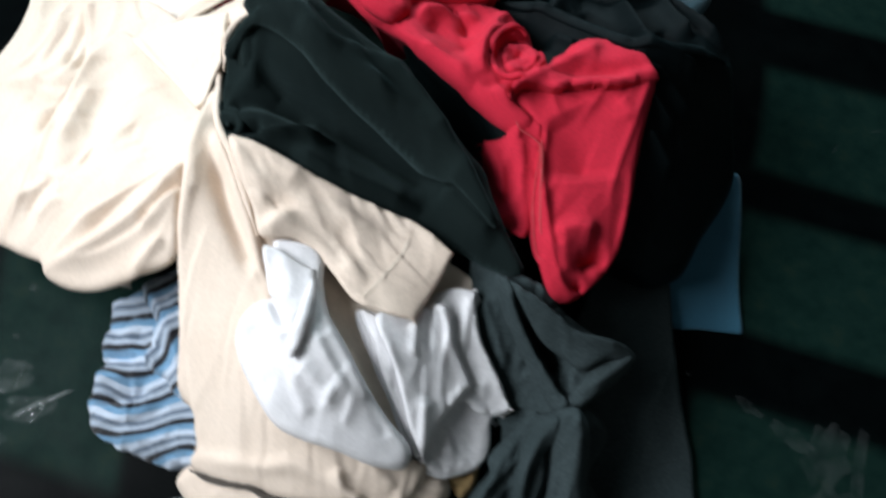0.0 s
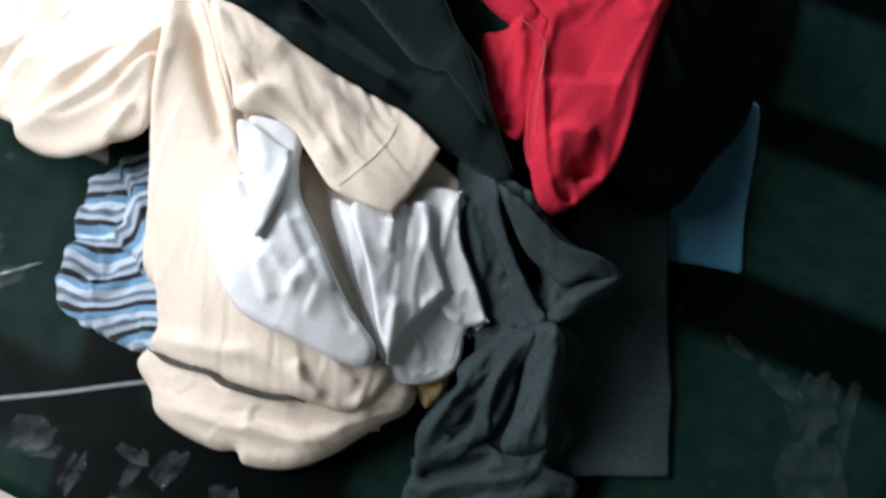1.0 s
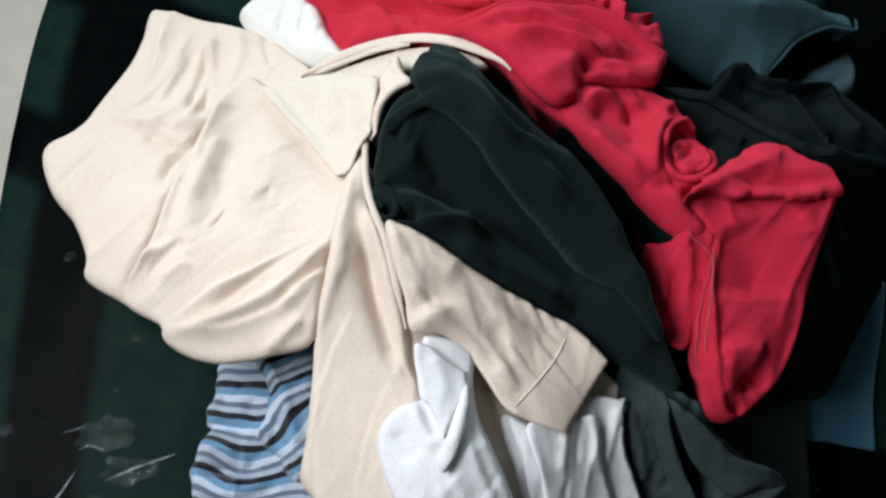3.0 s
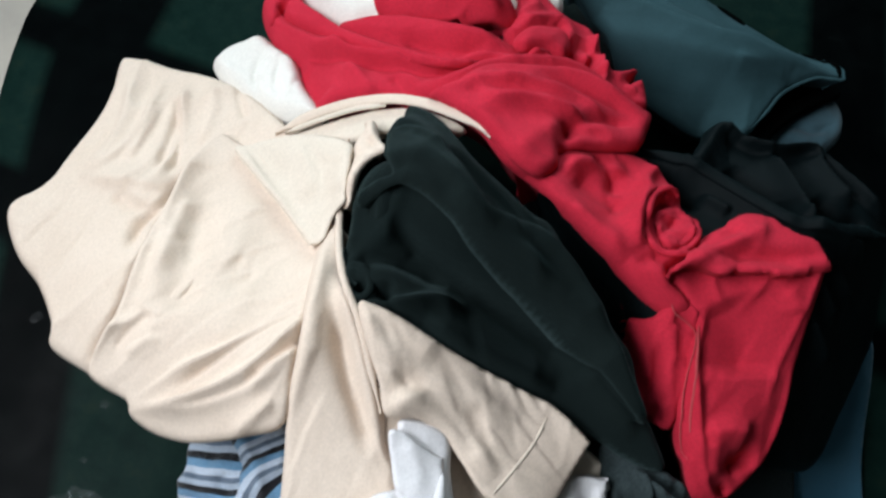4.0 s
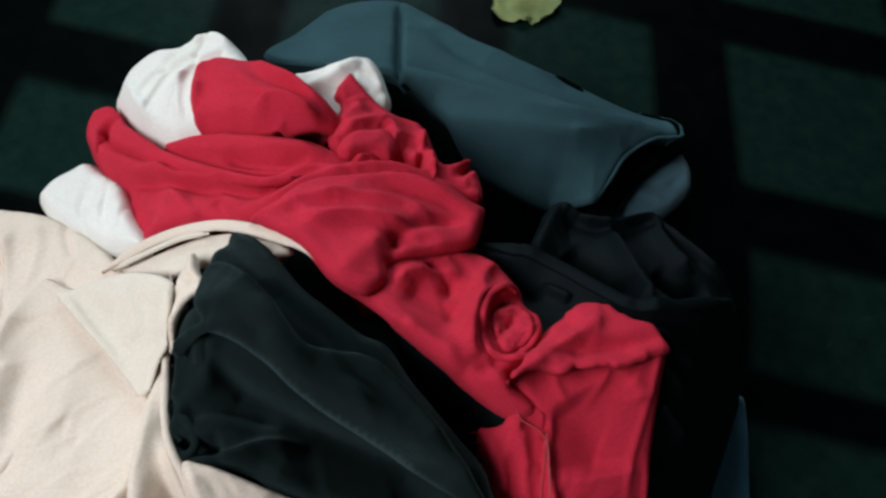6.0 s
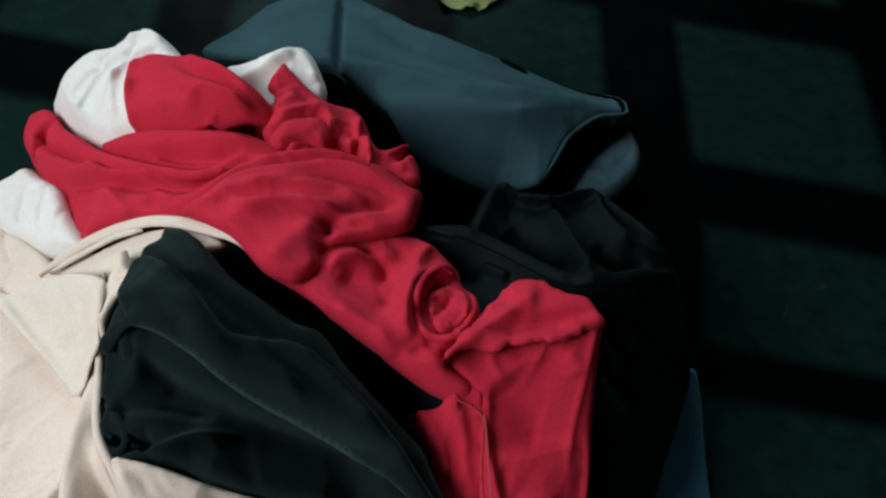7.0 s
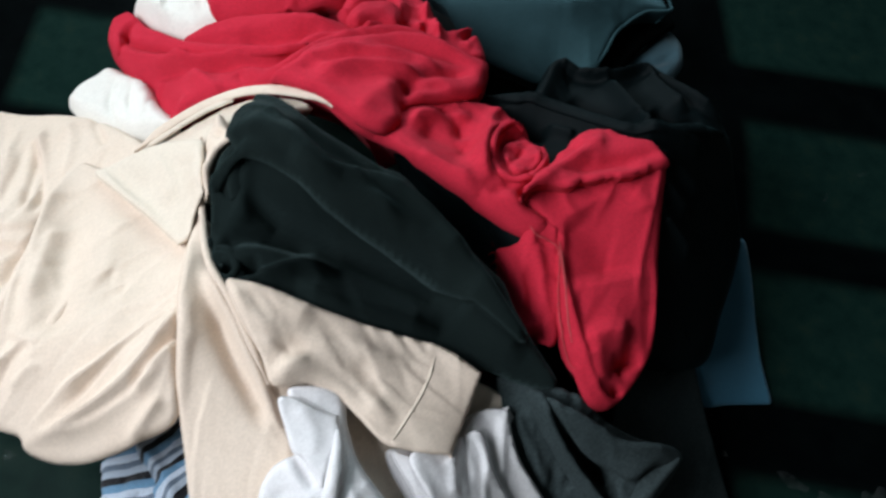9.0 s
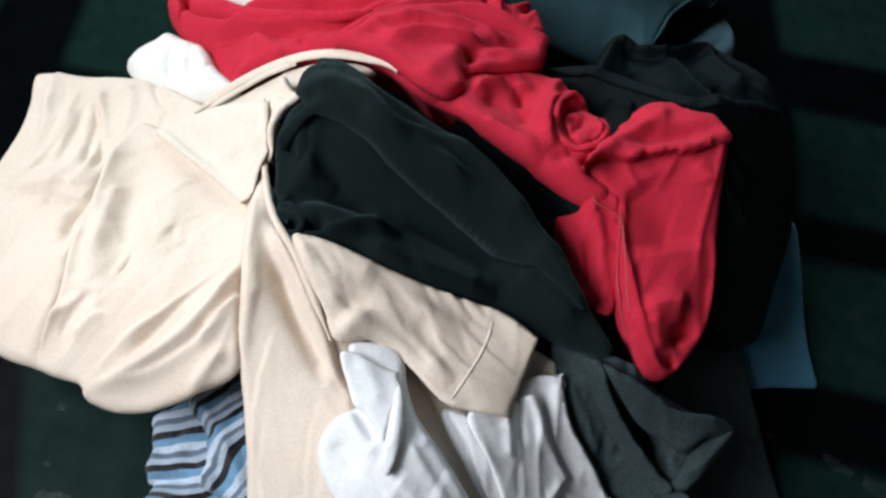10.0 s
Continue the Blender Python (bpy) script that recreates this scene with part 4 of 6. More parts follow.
_, creamz = cloth("front_panel", g, CREAM, [(-0.567, 0.471), (-0.54, 0.541), (-0.542, 0.638), (-0.541, 0.725), (-0.546, 0.825), (-0.541, 0.868), (-0.518, 0.89), (-0.459, 0.872), (-0.414, 0.885), (-0.362, 0.889), (-0.31, 0.877), (-0.28, 0.856), (-0.269, 0.822), (-0.262, 0.79), (-0.263, 0.764), (-0.27, 0.697), (-0.259, 0.617), (-0.257, 0.57), (-0.249, 0.494), (-0.249, 0.447), (-0.294, 0.424), (-0.344, 0.408), (-0.389, 0.4), (-0.438, 0.402), (-0.477, 0.414), (-0.487, 0.425), (-0.494, 0.436), (-0.552, 0.451)], 0.018,
      [([(-0.278, 0.702), (-0.328, 0.754), (-0.368, 0.789), (-0.418, 0.835), (-0.468, 0.887)], 0.017, 0.004, 0.009), ([(-0.461, 0.893), (-0.411, 0.841), (-0.36, 0.794), (-0.319, 0.754), (-0.278, 0.71)], -0.010, 0.006, 0.008), ([(-0.276, 0.839), (-0.282, 0.783), (-0.286, 0.705)], 0.012, 0.005, 0.007), ([(-0.264, 0.598), (-0.305, 0.565), (-0.342, 0.535), (-0.388, 0.504), (-0.439, 0.478)], 0.012, 0.016, 0.004), ([(-0.264, 0.574), (-0.298, 0.524), (-0.328, 0.494), (-0.368, 0.467), (-0.436, 0.438), (-0.458, 0.435)], 0.014, 0.018, 0.004), ([(-0.257, 0.542), (-0.296, 0.493), (-0.31, 0.463)], 0.010, 0.014, 0.004), ([(-0.27, 0.618), (-0.311, 0.569), (-0.36, 0.521), (-0.428, 0.475), (-0.474, 0.438)], 0.008, 0.012, 0.003)] + [([(-0.263, 0.519), (-0.312, 0.477), (-0.378, 0.444), (-0.45, 0.431)], 0.007, 0.012, 0.003), ([(-0.525, 0.577), (-0.492, 0.556), (-0.453, 0.557), (-0.432, 0.577)], 0.004, 0.010, 0.005), ([(-0.574, 0.471), (-0.565, 0.502), (-0.547, 0.542), (-0.544, 0.64), (-0.543, 0.682), (-0.541, 0.81), (-0.538, 0.86)], 0.0196, 0.016, 0.016), ([(-0.539, 0.887), (-0.562, 0.834), (-0.562, 0.768), (-0.575, 0.69), (-0.593, 0.605), (-0.599, 0.532), (-0.597, 0.475)], 0.016, 0.006, 0.012), ([(-0.539, 0.887), (-0.481, 0.896), (-0.424, 0.909), (-0.362, 0.906), (-0.299, 0.887), (-0.278, 0.864)], 0.010, 0.006, 0.010), ([(-0.562, 0.48), (-0.539, 0.523), (-0.506, 0.538), (-0.489, 0.563)], 0.0112, 0.010, 0.006)] + [([(-0.497, 0.616), (-0.505, 0.7), (-0.511, 0.768)], 0.0112, 0.012, 0.02), ([(-0.581, 0.688), (-0.555, 0.703), (-0.539, 0.728)], -0.0112, 0.008, 0.008), ([(-0.449, 0.585), (-0.427, 0.556)], -0.003, 0.04, 0.04), ([(-0.39, 0.629), (-0.343, 0.636)], -0.004, 0.04, 0.04), ([(-0.484, 0.421), (-0.41, 0.444), (-0.338, 0.483), (-0.271, 0.523), (-0.25, 0.537)], 0.009, 0.018, 0.008), ([(-0.312, 0.421), (-0.285, 0.453), (-0.258, 0.479)], 0.0112, 0.010, 0.008), ([(-0.435, 0.66), (-0.399, 0.65), (-0.367, 0.649)], -0.005, 0.030, 0.030), ([(-0.48, 0.595), (-0.447, 0.572), (-0.428, 0.552)], -0.005, 0.028, 0.028), ([(-0.399, 0.898), (-0.347, 0.863), (-0.302, 0.846)], 0.006, 0.020, 0.020), ([(-0.36, 0.632), (-0.362, 0.575), (-0.367, 0.514)], 0.006, 0.025, 0.025)] + [([(-0.52, 0.903), (-0.532, 0.848), (-0.534, 0.78), (-0.523, 0.695), (-0.505, 0.617), (-0.492, 0.544)], 0.012, 0.030, 0.010), ([(-0.491, 0.742), (-0.465, 0.634), (-0.43, 0.555)], -0.012, 0.030, 0.030), ([(-0.401, 0.658), (-0.37, 0.645), (-0.339, 0.63)], -0.006, 0.034, 0.034), ([(-0.257, 0.599), (-0.314, 0.552), (-0.363, 0.504), (-0.415, 0.455)], -0.011, 0.004, 0.010), ([(-0.249, 0.557), (-0.283, 0.52), (-0.317, 0.482)], -0.013, 0.004, 0.010), ([(-0.253, 0.58), (-0.293, 0.545), (-0.339, 0.5)], 0.010, 0.012, 0.008), ([(-0.402, 0.775), (-0.409, 0.707), (-0.392, 0.613)], 0.010, 0.035, 0.035), ([(-0.506, 0.494), (-0.479, 0.513), (-0.443, 0.522)], 0.008, 0.006, 0.012)] + [([(-0.526, 0.496), (-0.519, 0.517), (-0.495, 0.545), (-0.468, 0.554)], -0.007, 0.004, 0.008)],
      r=0.010, drop=0.10, tuck=0.10, crumple=0.007, size=0.11, angle=42, stretch=1.8, seed=59, creases=(10, 45, 16, 0.12, 0.003, 0.009))
_, bandz = cloth("waistband", g, CREAM, [(-0.133, 0.202), (-0.194, 0.186), (-0.219, 0.165), (-0.215, 0.147), (-0.185, 0.122), (-0.169, 0.094), (-0.118, 0.076), (-0.059, 0.068), (-0.027, 0.074), (-0.014, 0.06), (0.027, 0.063), (0.068, 0.076), (0.11, 0.105), (0.141, 0.137), (0.17, 0.166), (0.2, 0.194), (0.202, 0.226), (0.158, 0.24), (0.083, 0.222), (-0.025, 0.207)], -0.004, [([(-0.153, 0.108), (-0.085, 0.106), (-0.005, 0.109), (0.077, 0.115), (0.132, 0.153)], 0.012, 0.014, 0.012), ([(0.12, 0.203), (0.135, 0.177), (0.132, 0.153)], 0.010, 0.010, 0.010)],
    r=0.022, drop=0.14, tuck=0.08, crumple=0.004, size=0.035, angle=-10, stretch=2.0, seed=53, creases=(34, 15, 35, 0.04, 0.004, 0.004))
_, sleevez = cloth("long_sleeve", g, CREAM, [(-0.278, 0.761), (-0.263, 0.75), (-0.239, 0.694), (-0.212, 0.629), (-0.184, 0.593), (-0.154, 0.548), (-0.123, 0.491), (-0.111, 0.456), (-0.087, 0.424), (-0.073, 0.384), (-0.04, 0.299), (0.004, 0.245), (0.091, 0.235), (0.161, 0.241), (0.154, 0.196), (0.123, 0.164), (0.068, 0.162), (0.013, 0.157), (-0.037, 0.157), (-0.073, 0.164), (-0.12, 0.165), (-0.178, 0.175), (-0.187, 0.192), (-0.179, 0.208), (-0.197, 0.257), (-0.222, 0.275), (-0.228, 0.339), (-0.239, 0.41), (-0.252, 0.48), (-0.257, 0.556), (-0.272, 0.632), (-0.283, 0.709)], 0.012,
      [([(-0.274, 0.754), (-0.256, 0.651), (-0.238, 0.558), (-0.222, 0.485)], 0.014, 0.018, 0.018), ([(-0.232, 0.644), (-0.184, 0.565), (-0.146, 0.501), (-0.114, 0.434)], 0.014, 0.010, 0.012), ([(-0.212, 0.592), (-0.184, 0.544), (-0.157, 0.498), (-0.121, 0.432)], -0.022, 0.012, 0.014), ([(-0.183, 0.195), (-0.13, 0.191), (-0.055, 0.193), (-0.015, 0.201), (0.062, 0.178), (0.121, 0.165), (0.153, 0.198)], 0.010, 0.012, 0.012), ([(0.04, 0.208), (0.062, 0.178), (0.097, 0.166)], 0.010, 0.010, 0.012), ([(-0.226, 0.279), (-0.198, 0.245), (-0.183, 0.225)], -0.022, 0.008, 0.008), ([(0.079, 0.242), (0.102, 0.212), (0.138, 0.193)], 0.008, 0.010, 0.012), ([(-0.236, 0.694), (-0.224, 0.624), (-0.204, 0.564), (-0.175, 0.51), (-0.142, 0.472)], -0.014, 0.012, 0.016)] + [([(-0.273, 0.72), (-0.253, 0.615), (-0.245, 0.537), (-0.238, 0.455)], 0.010, 0.012, 0.016)],
      r=0.012, drop=0.05, tuck=0.03, crumple=0.003, size=0.045, angle=95, stretch=2.6, seed=50, creases=(20, 96, 20, 0.10, 0.0034, 0.0050))
cloth("inner_fold", g, CREAM, [(-0.143, 0.519), (-0.093, 0.521), (-0.064, 0.459), (-0.055, 0.402), (-0.075, 0.388), (-0.104, 0.428), (-0.126, 0.471)], -0.004, [], r=0.008, drop=0.05, crumple=0.003, size=0.04, seed=69)
strand("zip_tape", g, ZIP, [(-0.185, 0.175), (-0.155, 0.168), (-0.124, 0.165), (-0.094, 0.165), (-0.076, 0.164), (-0.055, 0.156), (-0.03, 0.154), (0.012, 0.155), (0.043, 0.16), (0.063, 0.16)], 0.010, 0.006, bandz, 0.013, "dark grey zip tape")
cloth("neck_facing", g, CREAM_BACK, [(-0.409, 0.907), (-0.363, 0.925), (-0.298, 0.942), (-0.234, 0.947), (-0.171, 0.937), (-0.13, 0.922), (-0.112, 0.906), (-0.128, 0.896), (-0.158, 0.881), (-0.236, 0.889), (-0.282, 0.884)], -0.004, [], r=0.010, drop=0.04, crumple=0.004, size=0.03, seed=54)
cloth("lining", g, CREAM_BACK, [(-0.045, 0.479), (0.023, 0.472), (0.095, 0.453), (0.124, 0.528), (0.154, 0.528), (0.189, 0.515), (0.189, 0.515), (0.188, 0.489), (0.143, 0.457), (0.108, 0.406), (0.108, 0.333), (0.146, 0.262), (0.169, 0.238), (0.123, 0.23), (0.054, 0.318), (0, 0.385)], -0.012, [], r=0.010, drop=0.06, crumple=0.005, size=0.05, angle=-60, stretch=2, seed=55, creases=(8, -60, 20, 0.05, 0.003, 0.004), label="pale greyish cream lining")
_, cuffz = cloth("short_sleeve", g, CREAM, [(-0.187, 0.605), (-0.163, 0.606), (-0.13, 0.6), (-0.069, 0.585), (-0.007, 0.574), (0.047, 0.566), (0.091, 0.559), (0.123, 0.543), (0.152, 0.525), (0.152, 0.525), (0.142, 0.495), (0.128, 0.455), (0.114, 0.417), (0.114, 0.417), (0.08, 0.416), (0.034, 0.421), (0.011, 0.436), (-0.01, 0.456), (-0.04, 0.48), (-0.075, 0.491), (-0.118, 0.485), (-0.138, 0.522), (-0.168, 0.565)], 0.036,
      [([(-0.116, 0.495), (-0.075, 0.523), (-0.03, 0.509), (0.012, 0.473), (0.042, 0.448)], 0.016, 0.012, 0.018), ([(-0.109, 0.585), (-0.051, 0.555), (0.005, 0.536), (0.06, 0.52)], 0.011, 0.016, 0.02), ([(-0.177, 0.597), (-0.141, 0.554), (-0.105, 0.513)], 0.008, 0.012, 0.012), ([(-0.089, 0.571), (-0.041, 0.55), (0.015, 0.498)], -0.008, 0.016, 0.016), ([(-0.149, 0.565), (-0.09, 0.542), (-0.03, 0.536), (0.024, 0.512)], 0.010, 0.016, 0.012), ([(-0.119, 0.55), (-0.058, 0.52), (-0.011, 0.492), (0.027, 0.474)], -0.010, 0.012, 0.014), ([(-0.12, 0.489), (-0.086, 0.504), (-0.041, 0.495), (-0.001, 0.463)], 0.008, 0.014, 0.008)],
      r=0.003, drop=0.03, tuck=0.012, crumple=0.003, size=0.05, angle=-40, stretch=2.0, seed=56, creases=(30, -40, 25, 0.05, 0.003, 0.004))
strand("sleeve_seam", g, CREAM_BACK, [(0.087, 0.541), (0.08, 0.512), (0.065, 0.478), (0.036, 0.425)], 0.0040, 0.0030, cuffz, 0.0)
strand("neck_band", g, CREAM, [(-0.424, 0.9), (-0.373, 0.934), (-0.309, 0.951), (-0.242, 0.951), (-0.187, 0.939), (-0.142, 0.924), (-0.107, 0.911), (-0.077, 0.887)], 0.020, 0.009, pile, 0.010, taper=0.2)
strand("neck_binding", g, CREAM_BACK, [(-0.407, 0.903), (-0.362, 0.922), (-0.297, 0.939), (-0.245, 0.938)], 0.010, 0.008, pile, 0.008)
# lining cream sets the lapel apart from the front panel
cloth("lapel", g, CREAM_BACK, [(-0.477, 0.852), (-0.451, 0.865), (-0.407, 0.879), (-0.356, 0.883), (-0.31, 0.872), (-0.275, 0.853), (-0.266, 0.837), (-0.261, 0.804), (-0.257, 0.769), (-0.252, 0.755), (-0.265, 0.744), (-0.268, 0.722), (-0.272, 0.7), (-0.295, 0.699), (-0.295, 0.699), (-0.331, 0.732), (-0.372, 0.766), (-0.42, 0.804)], 0.038,
      [([(-0.458, 0.85), (-0.398, 0.797), (-0.351, 0.757), (-0.301, 0.71)], 0.007, 0.005, 0.012), ([(-0.448, 0.857), (-0.365, 0.802), (-0.302, 0.736)], -0.006, 0.020, 0.020), ([(-0.28, 0.844), (-0.275, 0.805), (-0.272, 0.76)], 0.008, 0.010, 0.016), ([(-0.355, 0.863), (-0.337, 0.818), (-0.31, 0.768)], 0.005, 0.016, 0.020), ([(-0.31, 0.84), (-0.306, 0.791), (-0.29, 0.743)], -0.005, 0.014, 0.016)],
      r=0.006, drop=0.016, tuck=0.010, crumple=0.003, size=0.05, angle=-50, stretch=2.0, seed=58, creases=(4, -50, 18, 0.06, 0.002, 0.006), label="turned-back lapel in the slightly paler lining cream")
strand("placket", g, CREAM, [(-0.284, 0.87), (-0.278, 0.819), (-0.267, 0.773), (-0.244, 0.694), (-0.216, 0.634), (-0.184, 0.59), (-0.154, 0.539), (-0.126, 0.488)], 0.011, 0.010, pile, 0.020)
cloth("neck_knot", g, CREAM, [(-0.26, 0.758), (-0.263, 0.791), (-0.266, 0.825), (-0.271, 0.848), (-0.268, 0.868), (-0.26, 0.878), (-0.267, 0.897), (-0.255, 0.9), (-0.241, 0.881), (-0.231, 0.858), (-0.211, 0.831), (-0.225, 0.822), (-0.24, 0.8), (-0.244, 0.77), (-0.246, 0.75)], 0.030,
      [([(-0.257, 0.892), (-0.247, 0.865), (-0.246, 0.842)], 0.010, 0.006, 0.010), ([(-0.264, 0.867), (-0.241, 0.849), (-0.22, 0.835)], -0.008, 0.005, 0.006), ([(-0.239, 0.826), (-0.248, 0.794), (-0.25, 0.758)], 0.012, 0.010, 0.010)],
      r=0.010, drop=0.03, tuck=0.012, crumple=0.006, size=0.02, seed=57)

# white blouse
g = garment("white_blouse", "thin white cotton blouse bunched between the cream sleeves", "blouse", 0.08, 0.38)
cloth("inner_layer", g, WHITE, [(0.028, 0.421), (0.103, 0.425), (0.137, 0.48), (0.189, 0.492), (0.209, 0.436), (0.243, 0.393), (0.269, 0.355), (0.255, 0.335), (0.248, 0.298), (0.246, 0.272), (0.219, 0.244), (0.181, 0.229), (0.153, 0.239), (0.122, 0.267), (0.095, 0.31), (0.065, 0.351)], 0.002, [], r=0.006, drop=0.05, crumple=0.003, size=0.03, seed=66, creases=(10, 90, 30, 0.03, 0.003, 0.0035))
cloth("tail", g, WHITE, [(0.15, 0.245), (0.16, 0.278), (0.174, 0.308), (0.211, 0.337), (0.244, 0.331), (0.254, 0.286), (0.24, 0.252), (0.196, 0.227), (0.168, 0.226), (0.144, 0.23)], 0.0,
      [([(0.179, 0.299), (0.194, 0.273), (0.206, 0.244)], 0.008, 0.006, 0.010), ([(0.205, 0.326), (0.225, 0.301), (0.237, 0.271)], -0.008, 0.006, 0.008), ([(0.169, 0.247), (0.193, 0.248), (0.225, 0.251)], 0.005, 0.008, 0.008)],
      r=0.006, drop=0.10, crumple=0.003, size=0.03, seed=61, creases=(4, 80, 25, 0.04, 0.002, 0.005))
_, frontz = cloth("right_front", g, WHITE, [(0.036, 0.417), (0.068, 0.415), (0.108, 0.419), (0.129, 0.455), (0.148, 0.484), (0.193, 0.491), (0.193, 0.491), (0.21, 0.433), (0.248, 0.385), (0.278, 0.344), (0.278, 0.344), (0.255, 0.329), (0.225, 0.327), (0.199, 0.338), (0.175, 0.307), (0.152, 0.243), (0.126, 0.276), (0.093, 0.322), (0.065, 0.371)], 0.014,
      [([(0.115, 0.418), (0.121, 0.387), (0.126, 0.353)], 0.007, 0.005, 0.010), ([(0.146, 0.474), (0.161, 0.427), (0.174, 0.375)], 0.006, 0.010, 0.005), ([(0.131, 0.452), (0.137, 0.405), (0.141, 0.37)], -0.006, 0.005, 0.008), ([(0.19, 0.484), (0.188, 0.438), (0.188, 0.386)], 0.006, 0.006, 0.010), ([(0.056, 0.4), (0.086, 0.365), (0.11, 0.335)], 0.005, 0.008, 0.010), ([(0.211, 0.354), (0.231, 0.347), (0.245, 0.333)], -0.005, 0.006, 0.008)],
      r=0.004, drop=0.05, crumple=0.004, size=0.028, angle=100, stretch=2.4, seed=62, creases=(8, 98, 20, 0.05, 0.0025, 0.005))
cloth("front_flap", g, WHITE, [(0.06, 0.411), (0.104, 0.433), (0.155, 0.455), (0.176, 0.408), (0.21, 0.36), (0.21, 0.36), (0.196, 0.336), (0.183, 0.316), (0.168, 0.286), (0.157, 0.243), (0.157, 0.243), (0.134, 0.275), (0.115, 0.315), (0.094, 0.355)], 0.014,
      [([(0.155, 0.25), (0.151, 0.295), (0.146, 0.338)], 0.010, 0.012, 0.012), ([(0.202, 0.352), (0.19, 0.335), (0.178, 0.306)], 0.006, 0.008, 0.008)],
      r=0.003, drop=0.012, tuck=0.004, crumple=0, size=0.03, seed=65, height=frontz)
cloth("left_front", g, WHITE, [(-0.101, 0.484), (-0.068, 0.492), (-0.032, 0.483), (-0.021, 0.441), (-0.002, 0.397), (0.033, 0.356), (0.063, 0.319), (0.098, 0.284), (0.137, 0.253), (0.134, 0.224), (0.094, 0.218), (0.043, 0.226), (-0.009, 0.232), (-0.049, 0.245), (-0.088, 0.284), (-0.119, 0.327), (-0.125, 0.359), (-0.109, 0.389), (-0.077, 0.411), (-0.089, 0.451)], 0.040,
      [([(-0.084, 0.401), (-0.061, 0.374), (-0.04, 0.35)], -0.008, 0.007, 0.010), ([(-0.091, 0.393), (-0.067, 0.363), (-0.044, 0.335)], 0.008, 0.012, 0.006), ([(-0.027, 0.321), (-0, 0.302), (0.037, 0.271)], 0.007, 0.014, 0.005), ([(-0.035, 0.309), (-0.019, 0.281), (0.005, 0.248)], 0.006, 0.014, 0.006), ([(-0.014, 0.369), (0.012, 0.335), (0.056, 0.288)], 0.006, 0.005, 0.012), ([(-0.1, 0.363), (-0.086, 0.338), (-0.057, 0.324)], -0.006, 0.014, 0.012), ([(-0.073, 0.289), (-0.033, 0.251), (0.02, 0.228), (0.073, 0.22)], 0.006, 0.018, 0.014), ([(0.07, 0.308), (0.088, 0.28), (0.117, 0.249)], -0.005, 0.006, 0.010), ([(0.025, 0.305), (0.02, 0.283), (0.007, 0.254)], 0.005, 0.010, 0.004)] + [([(0.051, 0.3), (0.047, 0.272), (0.039, 0.243)], 0.004, 0.010, 0.004)],
      r=0.01, drop=0.08, crumple=0.004, size=0.045, angle=70, stretch=1.8, seed=63, creases=None)

cloth("neck_flap", g, WHITE, [(-0.109, 0.467), (-0.087, 0.47), (-0.064, 0.461), (-0.034, 0.453), (-0.034, 0.453), (-0.027, 0.428), (-0.031, 0.411), (-0.039, 0.381), (-0.042, 0.361), (-0.055, 0.377), (-0.073, 0.398), (-0.084, 0.403), (-0.096, 0.43)], 0.048,
      [([(-0.083, 0.461), (-0.061, 0.433), (-0.047, 0.392)], 0.005, 0.012, 0.014)], r=0.004, drop=0.016, tuck=0.008, crumple=0.003, size=0.04, seed=67)
cloth("collar_strip", g, WHITE, [(-0.031, 0.435), (-0.02, 0.407), (-0.019, 0.37), (-0.024, 0.342), (-0.032, 0.322), (-0.042, 0.33), (-0.042, 0.345), (-0.04, 0.364), (-0.037, 0.398)], 0.056,
      [([(-0.029, 0.412), (-0.029, 0.375), (-0.034, 0.339)], 0.005, 0.008, 0.008)], r=0.004, drop=0.016, tuck=0.008, crumple=0.002, size=0.04, seed=68)

g = garment("ochre_scrap", "small ochre cotton scrap tucked beside the white blouse", "cloth", 0.22, 0.22)
cloth("scrap", g, TAN, [(0.195, 0.236), (0.215, 0.258), (0.241, 0.275), (0.245, 0.25), (0.238, 0.222), (0.222, 0.206), (0.209, 0.217)], -0.03, [], r=0.012, drop=0.10, crumple=0.006, size=0.02, seed=64)

